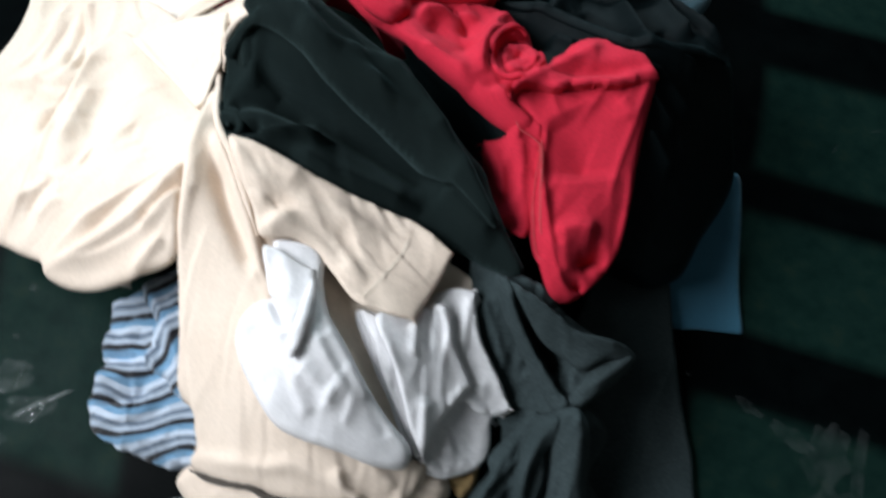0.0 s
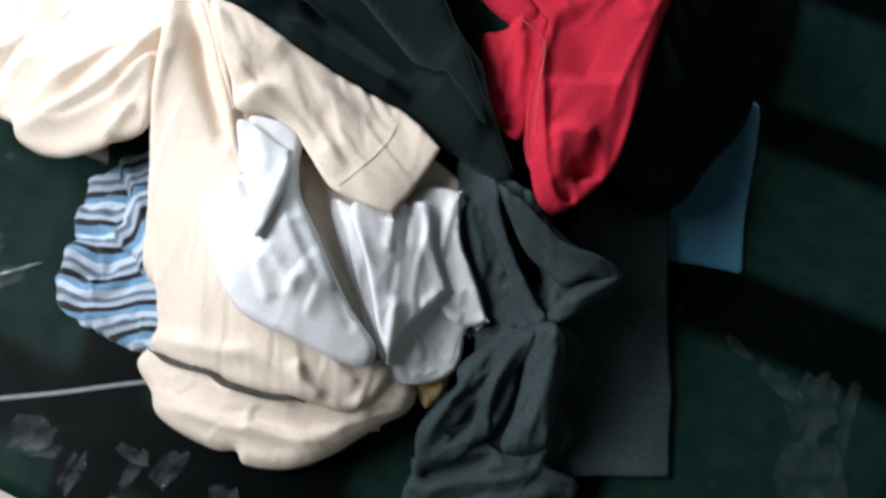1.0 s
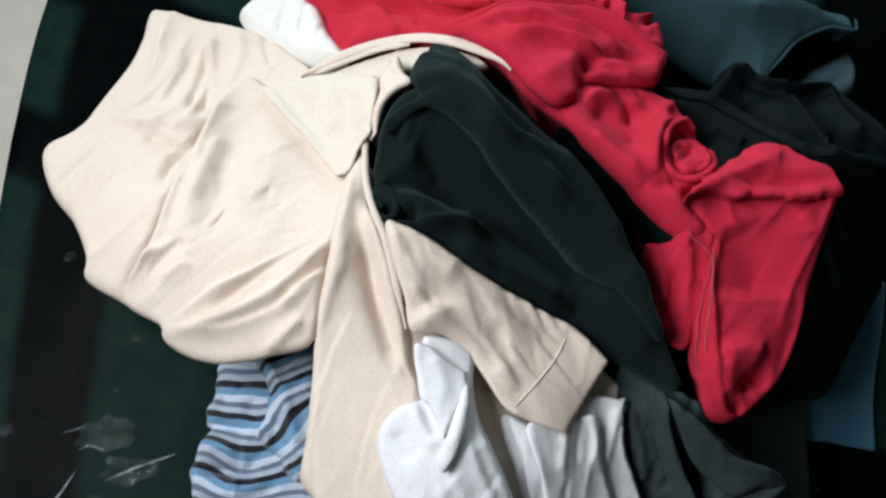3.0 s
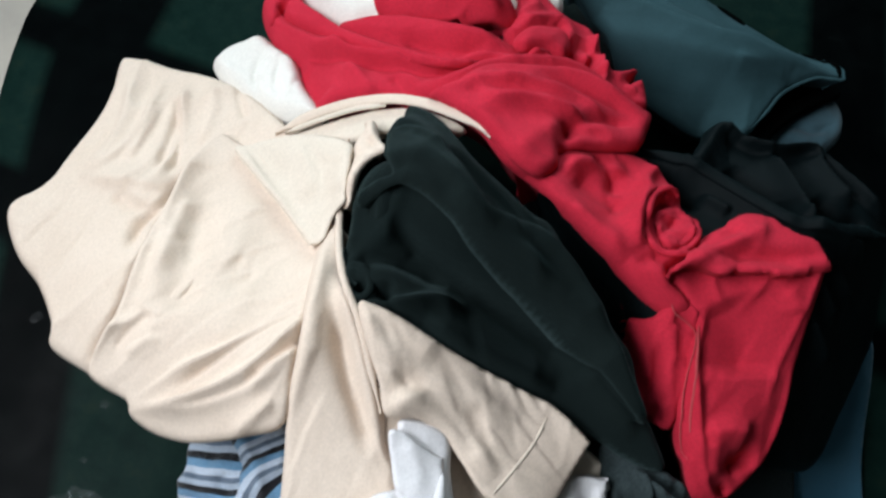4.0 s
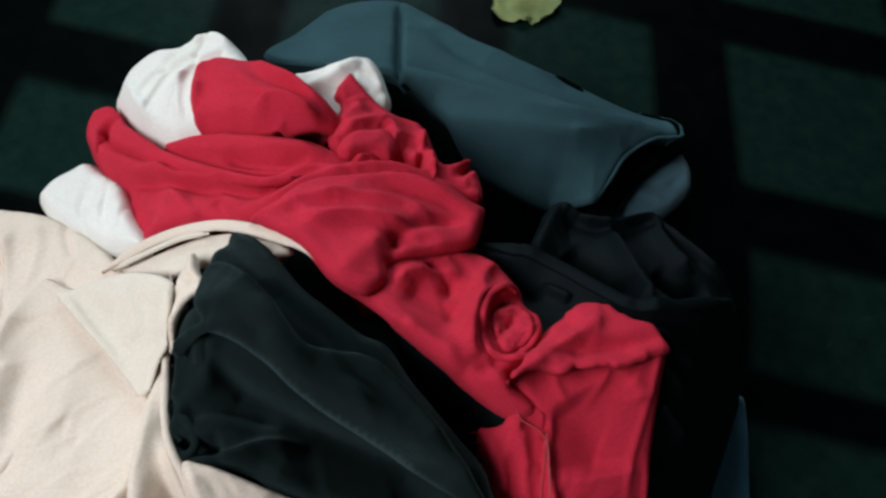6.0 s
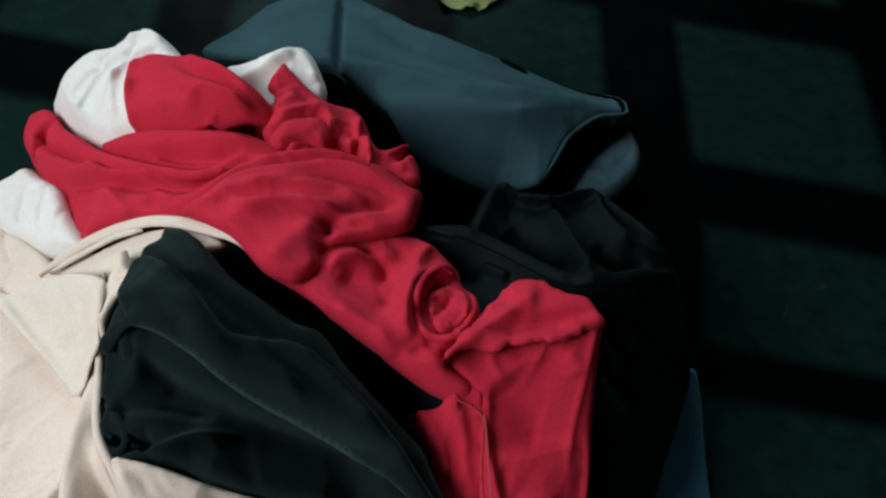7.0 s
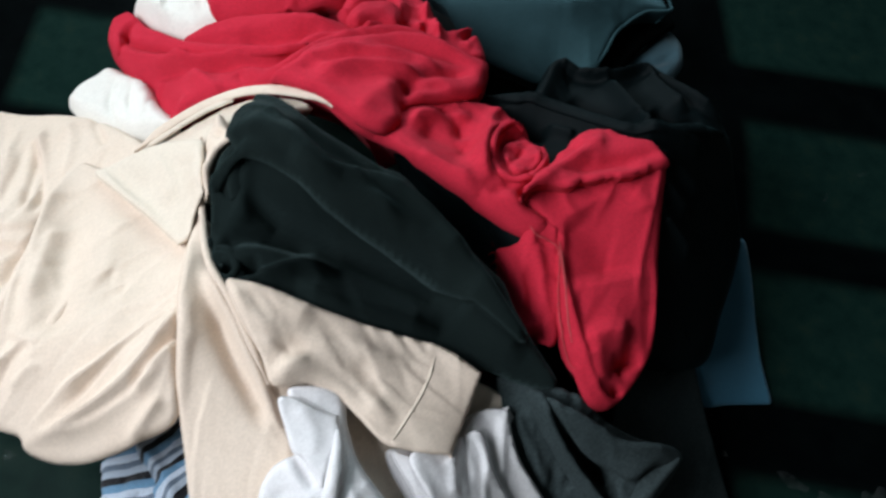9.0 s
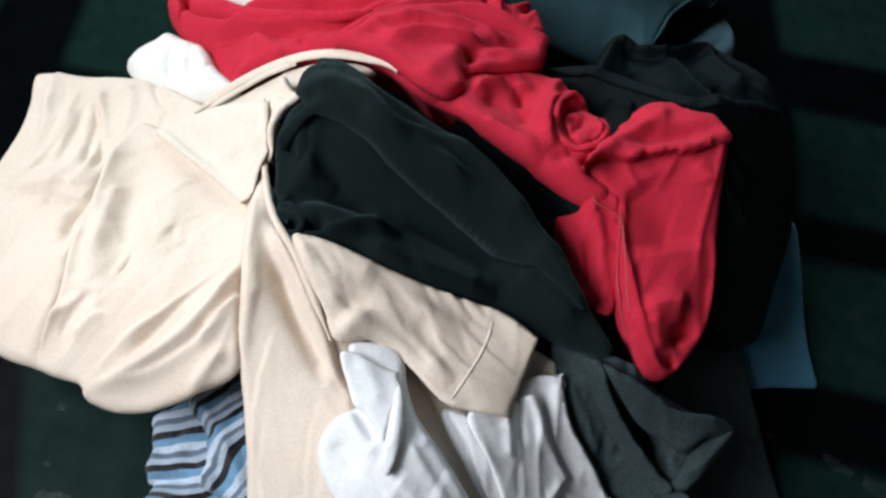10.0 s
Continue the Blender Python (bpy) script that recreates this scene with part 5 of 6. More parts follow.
# black velvet trousers, rolled
g = garment("velvet_trousers", "black velvet trousers rolled up across the heap", "trousers", 0.0, 0.72)
_, velz = cloth("rolled_leg", g, VELVET, [(-0.234, 0.72), (-0.241, 0.759), (-0.235, 0.793), (-0.215, 0.805), (-0.191, 0.809), (-0.209, 0.834), (-0.224, 0.862), (-0.223, 0.893), (-0.211, 0.911), (-0.21, 0.943), (-0.161, 0.921), (-0.093, 0.849), (-0.045, 0.817), (0.002, 0.789), (0.035, 0.78), (0.07, 0.741), (0.101, 0.713), (0.171, 0.652), (0.194, 0.613), (0.232, 0.559), (0.257, 0.521), (0.243, 0.513), (0.199, 0.525), (0.159, 0.539), (0.07, 0.563), (-0.05, 0.578), (-0.112, 0.603), (-0.157, 0.606), (-0.189, 0.612), (-0.211, 0.63), (-0.229, 0.663)], 0.018,
      [([(-0.234, 0.77), (-0.179, 0.773), (-0.119, 0.752), (-0.058, 0.727), (0.014, 0.703), (0.093, 0.668), (0.161, 0.621), (0.209, 0.562)], 0.050, 0.050, 0.034), ([(-0.232, 0.869), (-0.197, 0.879), (-0.146, 0.836), (-0.107, 0.802)], 0.018, 0.02, 0.03), ([(-0.177, 0.726), (-0.135, 0.699), (-0.083, 0.68), (-0.03, 0.664), (0.024, 0.654), (0.089, 0.639), (0.141, 0.626)], -0.050, 0.010, 0.030), ([(-0.213, 0.659), (-0.198, 0.672), (-0.167, 0.676), (-0.128, 0.675), (-0.078, 0.667)], -0.024, 0.008, 0.016), ([(-0.201, 0.633), (-0.185, 0.625), (-0.162, 0.627), (-0.134, 0.64)], -0.040, 0.009, 0.012), ([(-0.222, 0.665), (-0.213, 0.633), (-0.195, 0.611), (-0.168, 0.606), (-0.134, 0.61)], 0.022, 0.010, 0.012)] + [([(-0.193, 0.626), (-0.172, 0.615), (-0.137, 0.62), (-0.095, 0.641), (-0.041, 0.649)], 0.020, 0.006, 0.014), ([(-0.101, 0.605), (-0.041, 0.595), (0.028, 0.589), (0.098, 0.579)], 0.026, 0.024, 0.016), ([(0.115, 0.612), (0.161, 0.577), (0.214, 0.541)], 0.022, 0.016, 0.014), ([(-0.232, 0.762), (-0.232, 0.723), (-0.223, 0.667)], 0.026, 0.010, 0.020), ([(-0.171, 0.748), (-0.18, 0.709), (-0.168, 0.678)], 0.014, 0.012, 0.020)],
      r=0.024, drop=0.10, tuck=0.07, crumple=0.004, size=0.09, angle=-38, stretch=2.6, seed=71, creases=(12, -38, 16, 0.12, 0.004, 0.010))
cloth("turned_fold", g, VELVET, [(-0.227, 0.73), (-0.224, 0.748), (-0.203, 0.756), (-0.185, 0.759), (-0.205, 0.789), (-0.212, 0.838), (-0.192, 0.851), (-0.152, 0.831), (-0.108, 0.795), (-0.081, 0.763), (-0.054, 0.739), (-0.019, 0.742), (0.011, 0.746), (0.038, 0.734), (0.09, 0.694), (0.136, 0.654), (0.175, 0.607), (0.209, 0.564), (0.194, 0.558), (0.143, 0.599), (0.078, 0.64), (0.026, 0.66), (-0.024, 0.676), (-0.065, 0.694), (-0.099, 0.715), (-0.136, 0.734), (-0.168, 0.743), (-0.198, 0.739), (-0.214, 0.73)], 0.03,
      [([(-0.144, 0.795), (-0.1, 0.755), (-0.061, 0.723), (-0.008, 0.701), (0.038, 0.685), (0.087, 0.661), (0.146, 0.619)], 0.012, 0.026, 0.018), ([(0.013, 0.744), (0.043, 0.731), (0.093, 0.692), (0.139, 0.652)], 0.012, 0.006, 0.014), ([(-0.063, 0.729), (-0.019, 0.714), (0.022, 0.709), (0.062, 0.686), (0.105, 0.661)], -0.012, 0.014, 0.014), ([(-0.191, 0.763), (-0.155, 0.764), (-0.121, 0.749), (-0.086, 0.728)], -0.014, 0.010, 0.012), ([(-0.101, 0.73), (-0.057, 0.706), (-0.004, 0.688), (0.051, 0.673)], 0.010, 0.014, 0.008)],
      r=0.01, drop=0.05, tuck=0.035, crumple=0.003, size=0.08, angle=-40, stretch=2.6, seed=72, creases=(8, -42, 14, 0.10, 0.003, 0.009), height=velz)
strand("rolled_end", g, VELVET, [(-0.234, 0.688), (-0.218, 0.637), (-0.193, 0.617), (-0.179, 0.63), (-0.19, 0.651), (-0.21, 0.661), (-0.212, 0.645), (-0.199, 0.633)], 0.012, 0.012, pile, 0.012)

# red garment
g = garment("red_shirt", "red jersey garment twisted over the heap, raw frayed edges", "shirt", 0.05, 0.95)
cloth("middle_fold", g, RED, [(-0.39, 1.135), (-0.378, 1.149), (-0.335, 1.147), (-0.271, 1.137), (-0.173, 1.124), (-0.098, 1.107), (-0.037, 1.091), (-0.039, 1.067), (-0.157, 1.037), (-0.252, 1.054), (-0.341, 1.091)], 0.006,
      [([(-0.372, 1.13), (-0.286, 1.119), (-0.186, 1.097), (-0.076, 1.08)], 0.019, 0.014, 0.014), ([(-0.259, 1.084), (-0.18, 1.063), (-0.11, 1.071)], -0.019, 0.007, 0.009), ([(-0.425, 1.131), (-0.332, 1.11), (-0.237, 1.091), (-0.162, 1.084), (-0.092, 1.083)], 0.012, 0.012, 0.012), ([(-0.43, 1.11), (-0.323, 1.079), (-0.246, 1.051), (-0.171, 1.041), (-0.105, 1.055)], -0.030, 0.006, 0.008)],
      r=0.018, drop=0.06, crumple=0.004, size=0.05, angle=-15, stretch=2, seed=81, creases=(6, -15, 16, 0.06, 0.003, 0.006))
cloth("top_fold", g, RED, [(-0.357, 1.208), (-0.362, 1.238), (-0.352, 1.266), (-0.32, 1.288), (-0.281, 1.278), (-0.226, 1.251), (-0.173, 1.227), (-0.126, 1.198), (-0.099, 1.173), (-0.082, 1.149), (-0.088, 1.128), (-0.136, 1.118), (-0.228, 1.121), (-0.315, 1.137), (-0.34, 1.165)], 0.046,
      [([(-0.245, 1.249), (-0.169, 1.202), (-0.125, 1.162), (-0.094, 1.139)], 0.017, 0.012, 0.012), ([(-0.214, 1.143), (-0.189, 1.158), (-0.14, 1.143), (-0.102, 1.132)], 0.017, 0.007, 0.012), ([(-0.336, 1.284), (-0.338, 1.226), (-0.318, 1.164)], 0.010, 0.010, 0.010), ([(-0.3, 1.108), (-0.248, 1.092), (-0.186, 1.099), (-0.163, 1.116), (-0.143, 1.099), (-0.081, 1.079), (-0.038, 1.07)], -0.030, 0.006, 0.006), ([(-0.295, 1.227), (-0.202, 1.177), (-0.132, 1.133), (-0.083, 1.091)], 0.012, 0.016, 0.016), ([(-0.238, 1.214), (-0.157, 1.175), (-0.109, 1.146), (-0.063, 1.128)], -0.012, 0.008, 0.014), ([(-0.329, 1.219), (-0.329, 1.18), (-0.305, 1.125)], 0.012, 0.012, 0.012), ([(-0.188, 1.106), (-0.169, 1.121), (-0.144, 1.106)], 0.014, 0.006, 0.008)],
      r=0.040, drop=0.10, tuck=0.05, crumple=0.004, size=0.06, angle=-25, stretch=2, seed=82, creases=(10, -30, 20, 0.08, 0.003, 0.007))
cloth("knotted_sleeve", g, RED, [(-0.101, 1.125), (-0.091, 1.178), (-0.106, 1.204), (-0.095, 1.235), (-0.082, 1.253), (-0.051, 1.227), (-0.009, 1.201), (0.04, 1.192), (0.063, 1.155), (0.072, 1.127), (0.094, 1.114), (0.13, 1.136), (0.117, 1.096), (0.139, 1.113), (0.15, 1.052), (0.088, 1.052), (0.015, 1.061), (-0.039, 1.064), (-0.077, 1.087)], 0.008,
      [([(-0.082, 1.119), (-0.05, 1.152), (-0.015, 1.17), (0.007, 1.147), (-0.007, 1.099)], 0.020, 0.012, 0.014), ([(-0.079, 1.102), (-0.025, 1.103), (0.011, 1.104), (0.059, 1.082)], -0.020, 0.009, 0.009), ([(0.052, 1.172), (0.046, 1.127), (0.036, 1.087)], 0.019, 0.007, 0.009), ([(0.067, 1.13), (0.067, 1.096), (0.078, 1.075)], 0.017, 0.006, 0.009), ([(0.126, 1.13), (0.099, 1.098), (0.087, 1.077)], 0.007, 0.010, 0.010), ([(0.139, 1.109), (0.123, 1.081), (0.115, 1.061)], 0.007, 0.010, 0.010), ([(-0.061, 1.055), (-0.033, 1.091), (-0.001, 1.11), (0.028, 1.088)], 0.016, 0.010, 0.010), ([(-0.052, 1.051), (-0.02, 1.06), (0.012, 1.075), (0.048, 1.064)], -0.030, 0.006, 0.008)] + [([(0.04, 1.145), (0.049, 1.099), (0.04, 1.05)], -0.018, 0.006, 0.008), ([(0.074, 1.106), (0.073, 1.069), (0.063, 1.039)], 0.016, 0.006, 0.008), ([(-0.084, 1.146), (-0.063, 1.179), (-0.039, 1.203)], 0.012, 0.010, 0.016)],
      r=0.016, drop=0.10, crumple=0.004, size=0.03, cell=0.003, seed=83, creases=(10, -40, 40, 0.05, 0.004, 0.006))
cloth("body", g, RED, [(-0.558, 1.182), (-0.563, 1.211), (-0.556, 1.236), (-0.526, 1.243), (-0.504, 1.227), (-0.476, 1.196), (-0.437, 1.169), (-0.375, 1.125), (-0.331, 1.099), (-0.274, 1.072), (-0.212, 1.048), (-0.167, 1.046), (-0.126, 1.059), (-0.057, 1.069), (0.013, 1.08), (0.086, 1.071), (0.137, 1.047), (0.157, 1.037), (0.154, 0.999), (0.141, 0.959), (0.094, 0.935), (0.045, 0.915), (0.023, 0.898), (0.025, 0.872), (0.005, 0.846), (-0.019, 0.846), (-0.053, 0.863), (-0.095, 0.907), (-0.136, 0.932), (-0.173, 0.95), (-0.208, 0.954), (-0.274, 0.963), (-0.322, 0.961), (-0.358, 0.948), (-0.395, 0.984), (-0.425, 1.032), (-0.444, 1.067), (-0.487, 1.093), (-0.533, 1.14)], 0.018,
      [([(-0.55, 1.205), (-0.496, 1.171), (-0.402, 1.119), (-0.296, 1.076), (-0.213, 1.048), (-0.159, 1.047)], -0.023, 0.007, 0.009), ([(-0.192, 0.975), (-0.148, 0.991), (-0.111, 1.026), (-0.071, 1.046), (0.014, 1.075), (0.087, 1.071)], 0.017, 0.010, 0.017), ([(-0.168, 1.047), (-0.126, 1.06), (-0.057, 1.069), (0.013, 1.081), (0.096, 1.07), (0.148, 1.045)], 0.019, 0.010, 0.014), ([(-0.102, 0.974), (-0.047, 0.995), (0.021, 1.001), (0.066, 0.986), (0.085, 0.959)], 0.013, 0.014, 0.010), ([(-0.106, 0.946), (-0.042, 0.957), (0.025, 0.958), (0.06, 0.946)], 0.010, 0.010, 0.010), ([(0.022, 0.905), (0.031, 0.938), (0.076, 0.972), (0.136, 0.989)], -0.019, 0.012, 0.010), ([(-0.444, 1.075), (-0.401, 1.012), (-0.353, 0.956)], -0.006, 0.010, 0.010)] + [([(-0.528, 1.243), (-0.538, 1.215), (-0.512, 1.184), (-0.47, 1.161)], -0.019, 0.007, 0.009), ([(-0.385, 1.099), (-0.346, 1.035), (-0.29, 0.982)], 0.010, 0.012, 0.012), ([(-0.272, 1.061), (-0.24, 1.007), (-0.195, 0.969)], 0.010, 0.012, 0.012), ([(-0.185, 1.002), (-0.122, 1.038), (-0.072, 1.051)], -0.013, 0.009, 0.009), ([(-0.422, 1.048), (-0.378, 0.997), (-0.354, 0.962)], -0.022, 0.016, 0.020), ([(-0.337, 1.03), (-0.292, 0.985), (-0.262, 0.948)], 0.012, 0.012, 0.016), ([(-0.25, 1.003), (-0.221, 0.966), (-0.195, 0.936)], -0.014, 0.010, 0.014), ([(-0.455, 1.077), (-0.341, 1.044), (-0.254, 1.019), (-0.187, 1.005), (-0.139, 1.017)], -0.020, 0.010, 0.012), ([(-0.423, 1.082), (-0.312, 1.05), (-0.218, 1.021), (-0.149, 1.023)], 0.016, 0.008, 0.008)] + [([(-0.54, 1.181), (-0.504, 1.137), (-0.421, 1.092), (-0.337, 1.064)], 0.014, 0.012, 0.012), ([(0.025, 0.899), (0.053, 0.929), (0.1, 0.943), (0.149, 0.97)], -0.014, 0.010, 0.014)],
      r=0.026, drop=0.10, tuck=0.04, crumple=0.004, size=0.06, angle=-20, stretch=2.2, seed=84, creases=(14, -20, 20, 0.08, 0.004, 0.008), cell=0.0034)
cloth("front_lobe", g, RED, [(-0.182, 0.95), (-0.144, 0.975), (-0.109, 1.011), (-0.053, 1.032), (0.014, 1.052), (0.085, 1.052), (0.144, 1.029), (0.155, 1.023), (0.15, 0.988), (0.138, 0.951), (0.092, 0.927), (0.044, 0.907), (0.023, 0.891), (0.024, 0.865), (0.005, 0.84), (-0.019, 0.839), (-0.052, 0.856), (-0.093, 0.898), (-0.133, 0.922), (-0.165, 0.937)], 0.034,
      [([(-0.102, 0.974), (-0.047, 0.995), (0.021, 1.001), (0.066, 0.986), (0.085, 0.959)], 0.012, 0.012, 0.010), ([(-0.106, 0.946), (-0.042, 0.957), (0.025, 0.958), (0.06, 0.946)], 0.010, 0.010, 0.010), ([(0.022, 0.905), (0.031, 0.938), (0.076, 0.972), (0.136, 0.989)], -0.016, 0.012, 0.010), ([(-0.173, 0.946), (-0.138, 0.985), (-0.096, 1.017), (-0.034, 1.039), (0.032, 1.048), (0.101, 1.027), (0.14, 1.01)], 0.016, 0.006, 0.016), ([(-0.154, 0.95), (-0.09, 0.986), (-0.019, 0.994), (0.038, 0.985)], 0.012, 0.012, 0.012), ([(-0.109, 0.926), (-0.038, 0.958), (0.025, 0.961), (0.09, 0.947)], 0.012, 0.012, 0.014), ([(-0.059, 0.993), (0.019, 1.015), (0.094, 1.01), (0.137, 0.991)], -0.010, 0.010, 0.012)] + [([(-0.037, 0.862), (-0.007, 0.905), (0.027, 0.943)], 0.010, 0.020, 0.020), ([(0.034, 0.877), (0.024, 0.902), (0.044, 0.932), (0.099, 0.944)], -0.008, 0.012, 0.012)],
      r=0.016, drop=0.05, tuck=0.02, crumple=0.005, size=0.045, angle=-15, stretch=2.4, seed=90, creases=(6, -10, 18, 0.08, 0.003, 0.008))
cloth("rolled_edge", g, RED, [(-0.547, 1.168), (-0.552, 1.197), (-0.546, 1.222), (-0.516, 1.228), (-0.494, 1.211), (-0.466, 1.181), (-0.427, 1.153), (-0.366, 1.109), (-0.29, 1.07), (-0.207, 1.034), (-0.154, 1.027), (-0.121, 1.036), (-0.151, 1.013), (-0.202, 1.013), (-0.282, 1.04), (-0.374, 1.082), (-0.451, 1.122), (-0.498, 1.146), (-0.521, 1.137)], 0.034,
      [([(-0.491, 1.195), (-0.508, 1.168), (-0.469, 1.125), (-0.388, 1.08)], -0.026, 0.006, 0.008), ([(-0.527, 1.182), (-0.506, 1.135), (-0.439, 1.088), (-0.347, 1.052)], 0.012, 0.010, 0.010)],
      r=0.014, drop=0.04, tuck=0.015, crumple=0.004, size=0.04, angle=-25, stretch=2, seed=91, creases=(4, -25, 16, 0.06, 0.003, 0.006))
cloth("knot_roll", g, RED, [(-0.08, 1.09), (-0.072, 1.118), (-0.041, 1.141), (-0.01, 1.147), (0.011, 1.127), (0.005, 1.089), (-0.03, 1.09), (-0.063, 1.074)], 0.034, [], r=0.022, drop=0.04, tuck=0.02, crumple=0.004, size=0.03, seed=92)
cloth("back_strip", g, RED, [(0.166, 0.687), (0.176, 0.697), (0.197, 0.7), (0.207, 0.726), (0.226, 0.734), (0.253, 0.711), (0.259, 0.66), (0.258, 0.591), (0.249, 0.568), (0.216, 0.583), (0.198, 0.603), (0.191, 0.628)], 0.0, [([(0.211, 0.715), (0.228, 0.661), (0.237, 0.592)], 0.010, 0.010, 0.010), ([(0.175, 0.686), (0.199, 0.651), (0.215, 0.601)], 0.010, 0.010, 0.010)], r=0.008, drop=0.05, crumple=0.004, size=0.03, fray=0.0022, seed=85, creases=(14, 90, 30, 0.03, 0.004, 0.004))
_, strandz = cloth("twisted_sleeve", g, RED, [(-0.045, 0.865), (-0.003, 0.909), (0.028, 0.922), (0.11, 0.952), (0.147, 0.956), (0.184, 0.939), (0.214, 0.9), (0.221, 0.88), (0.238, 0.851), (0.244, 0.823), (0.232, 0.787), (0.201, 0.754), (0.233, 0.733), (0.242, 0.714), (0.222, 0.702), (0.189, 0.711), (0.153, 0.73), (0.105, 0.761), (0.04, 0.804), (-0.003, 0.836)], 0.012,
      [([(0.049, 0.808), (0.096, 0.776), (0.143, 0.743)], 0.013, 0.012, 0.015), ([(0.214, 0.895), (0.176, 0.884), (0.151, 0.853), (0.146, 0.794), (0.157, 0.764)], 0.026, 0.009, 0.014), ([(0.075, 0.914), (0.109, 0.888), (0.11, 0.845)], -0.017, 0.012, 0.012), ([(0.226, 0.869), (0.24, 0.84), (0.221, 0.791), (0.172, 0.76)], 0.019, 0.007, 0.010), ([(0.177, 0.937), (0.159, 0.908), (0.151, 0.864)], 0.013, 0.009, 0.012), ([(0.037, 0.86), (0.049, 0.886), (0.087, 0.901), (0.136, 0.904)], 0.016, 0.012, 0.014), ([(-0.003, 0.819), (0.058, 0.806), (0.112, 0.781), (0.149, 0.753)], 0.014, 0.022, 0.012), ([(0.052, 0.864), (0.108, 0.84), (0.139, 0.819)], -0.012, 0.022, 0.022)] + [([(0.155, 0.813), (0.162, 0.849), (0.186, 0.877), (0.213, 0.885)], 0.014, 0.006, 0.010), ([(0.149, 0.753), (0.184, 0.768), (0.222, 0.788), (0.26, 0.817)], -0.012, 0.012, 0.012), ([(0.118, 0.798), (0.139, 0.829), (0.153, 0.88), (0.168, 0.92)], 0.010, 0.012, 0.012)],
      r=0.022, drop=0.09, tuck=0.04, crumple=0.004, size=0.04, angle=-40, stretch=2, seed=86, creases=(10, -40, 30, 0.06, 0.003, 0.006), cell=0.0032)
_, panelz = cloth("front_panel", g, RED, [(0.198, 0.757), (0.227, 0.785), (0.244, 0.825), (0.279, 0.858), (0.312, 0.87), (0.34, 0.857), (0.383, 0.837), (0.399, 0.819), (0.405, 0.807), (0.399, 0.755), (0.397, 0.692), (0.397, 0.631), (0.39, 0.569), (0.362, 0.52), (0.33, 0.491), (0.299, 0.496), (0.273, 0.539), (0.254, 0.589), (0.247, 0.657), (0.248, 0.697), (0.223, 0.731)], 0.010,
      [([(0.278, 0.737), (0.31, 0.686), (0.323, 0.638)], -0.022, 0.050, 0.050), ([(0.293, 0.567), (0.324, 0.58), (0.364, 0.578)], 0.020, 0.014, 0.020), ([(0.334, 0.542), (0.357, 0.557), (0.381, 0.573)], -0.032, 0.010, 0.012), ([(0.336, 0.507), (0.348, 0.529)], -0.020, 0.008, 0.008), ([(0.252, 0.67), (0.263, 0.621), (0.281, 0.572), (0.301, 0.525), (0.33, 0.499), (0.359, 0.514), (0.386, 0.554), (0.392, 0.618), (0.388, 0.686)], 0.009, 0.005, 0.005), ([(0.257, 0.72), (0.256, 0.669), (0.268, 0.613), (0.286, 0.565)], 0.009, 0.007, 0.007), ([(0.354, 0.766), (0.369, 0.754), (0.376, 0.722)], 0.010, 0.020, 0.015), ([(0.252, 0.578), (0.269, 0.549), (0.287, 0.522)], -0.020, 0.006, 0.006)] + [([(0.298, 0.559), (0.312, 0.533), (0.328, 0.509)], 0.010, 0.016, 0.012)],
      r=0.010, drop=0.07, tuck=0.02, crumple=0.005, size=0.06, angle=80, stretch=1.6, seed=87, creases=(8, 85, 25, 0.06, 0.002, 0.008))
cloth("folded_flap", g, RED, [(0.192, 0.742), (0.24, 0.81), (0.278, 0.857), (0.311, 0.868), (0.339, 0.854), (0.383, 0.834), (0.397, 0.816), (0.405, 0.803), (0.39, 0.795), (0.377, 0.789), (0.363, 0.785), (0.345, 0.774), (0.33, 0.771), (0.315, 0.775), (0.299, 0.768), (0.282, 0.768), (0.266, 0.757), (0.251, 0.757), (0.232, 0.76), (0.209, 0.75)], 0.03,
      [([(0.211, 0.769), (0.26, 0.799), (0.301, 0.834), (0.323, 0.862)], 0.013, 0.017, 0.014), ([(0.228, 0.78), (0.275, 0.793), (0.328, 0.802), (0.401, 0.82)], -0.010, 0.010, 0.010), ([(0.178, 0.738), (0.227, 0.768), (0.265, 0.813), (0.301, 0.838)], 0.010, 0.012, 0.016), ([(0.195, 0.742), (0.249, 0.751), (0.305, 0.765), (0.377, 0.785)], 0.008, 0.010, 0.004), ([(0.27, 0.788), (0.319, 0.796), (0.369, 0.8)], -0.006, 0.010, 0.012), ([(0.235, 0.794), (0.265, 0.817), (0.294, 0.846)], -0.014, 0.010, 0.008)],
      r=0.008, drop=0.03, tuck=0.006, crumple=0.004, size=0.05, fray=0.004, seed=88, creases=(5, 20, 25, 0.06, 0.002, 0.006))
strand("twist", g, RED, [(0.205, 0.884), (0.185, 0.885), (0.165, 0.864), (0.157, 0.822), (0.169, 0.785), (0.2, 0.776), (0.234, 0.791)], 0.010, 0.010, strandz, 0.004, taper=0.15)
cloth("twist_core", g, RED, [(0.173, 0.835), (0.19, 0.863), (0.213, 0.865), (0.229, 0.847), (0.228, 0.814), (0.211, 0.791), (0.186, 0.787)], 0.028,
      [([(0.181, 0.809), (0.197, 0.83), (0.214, 0.853)], -0.010, 0.004, 0.006)],
      r=0.008, drop=0.03, tuck=0.006, crumple=0.007, size=0.016, cell=0.003, seed=93)
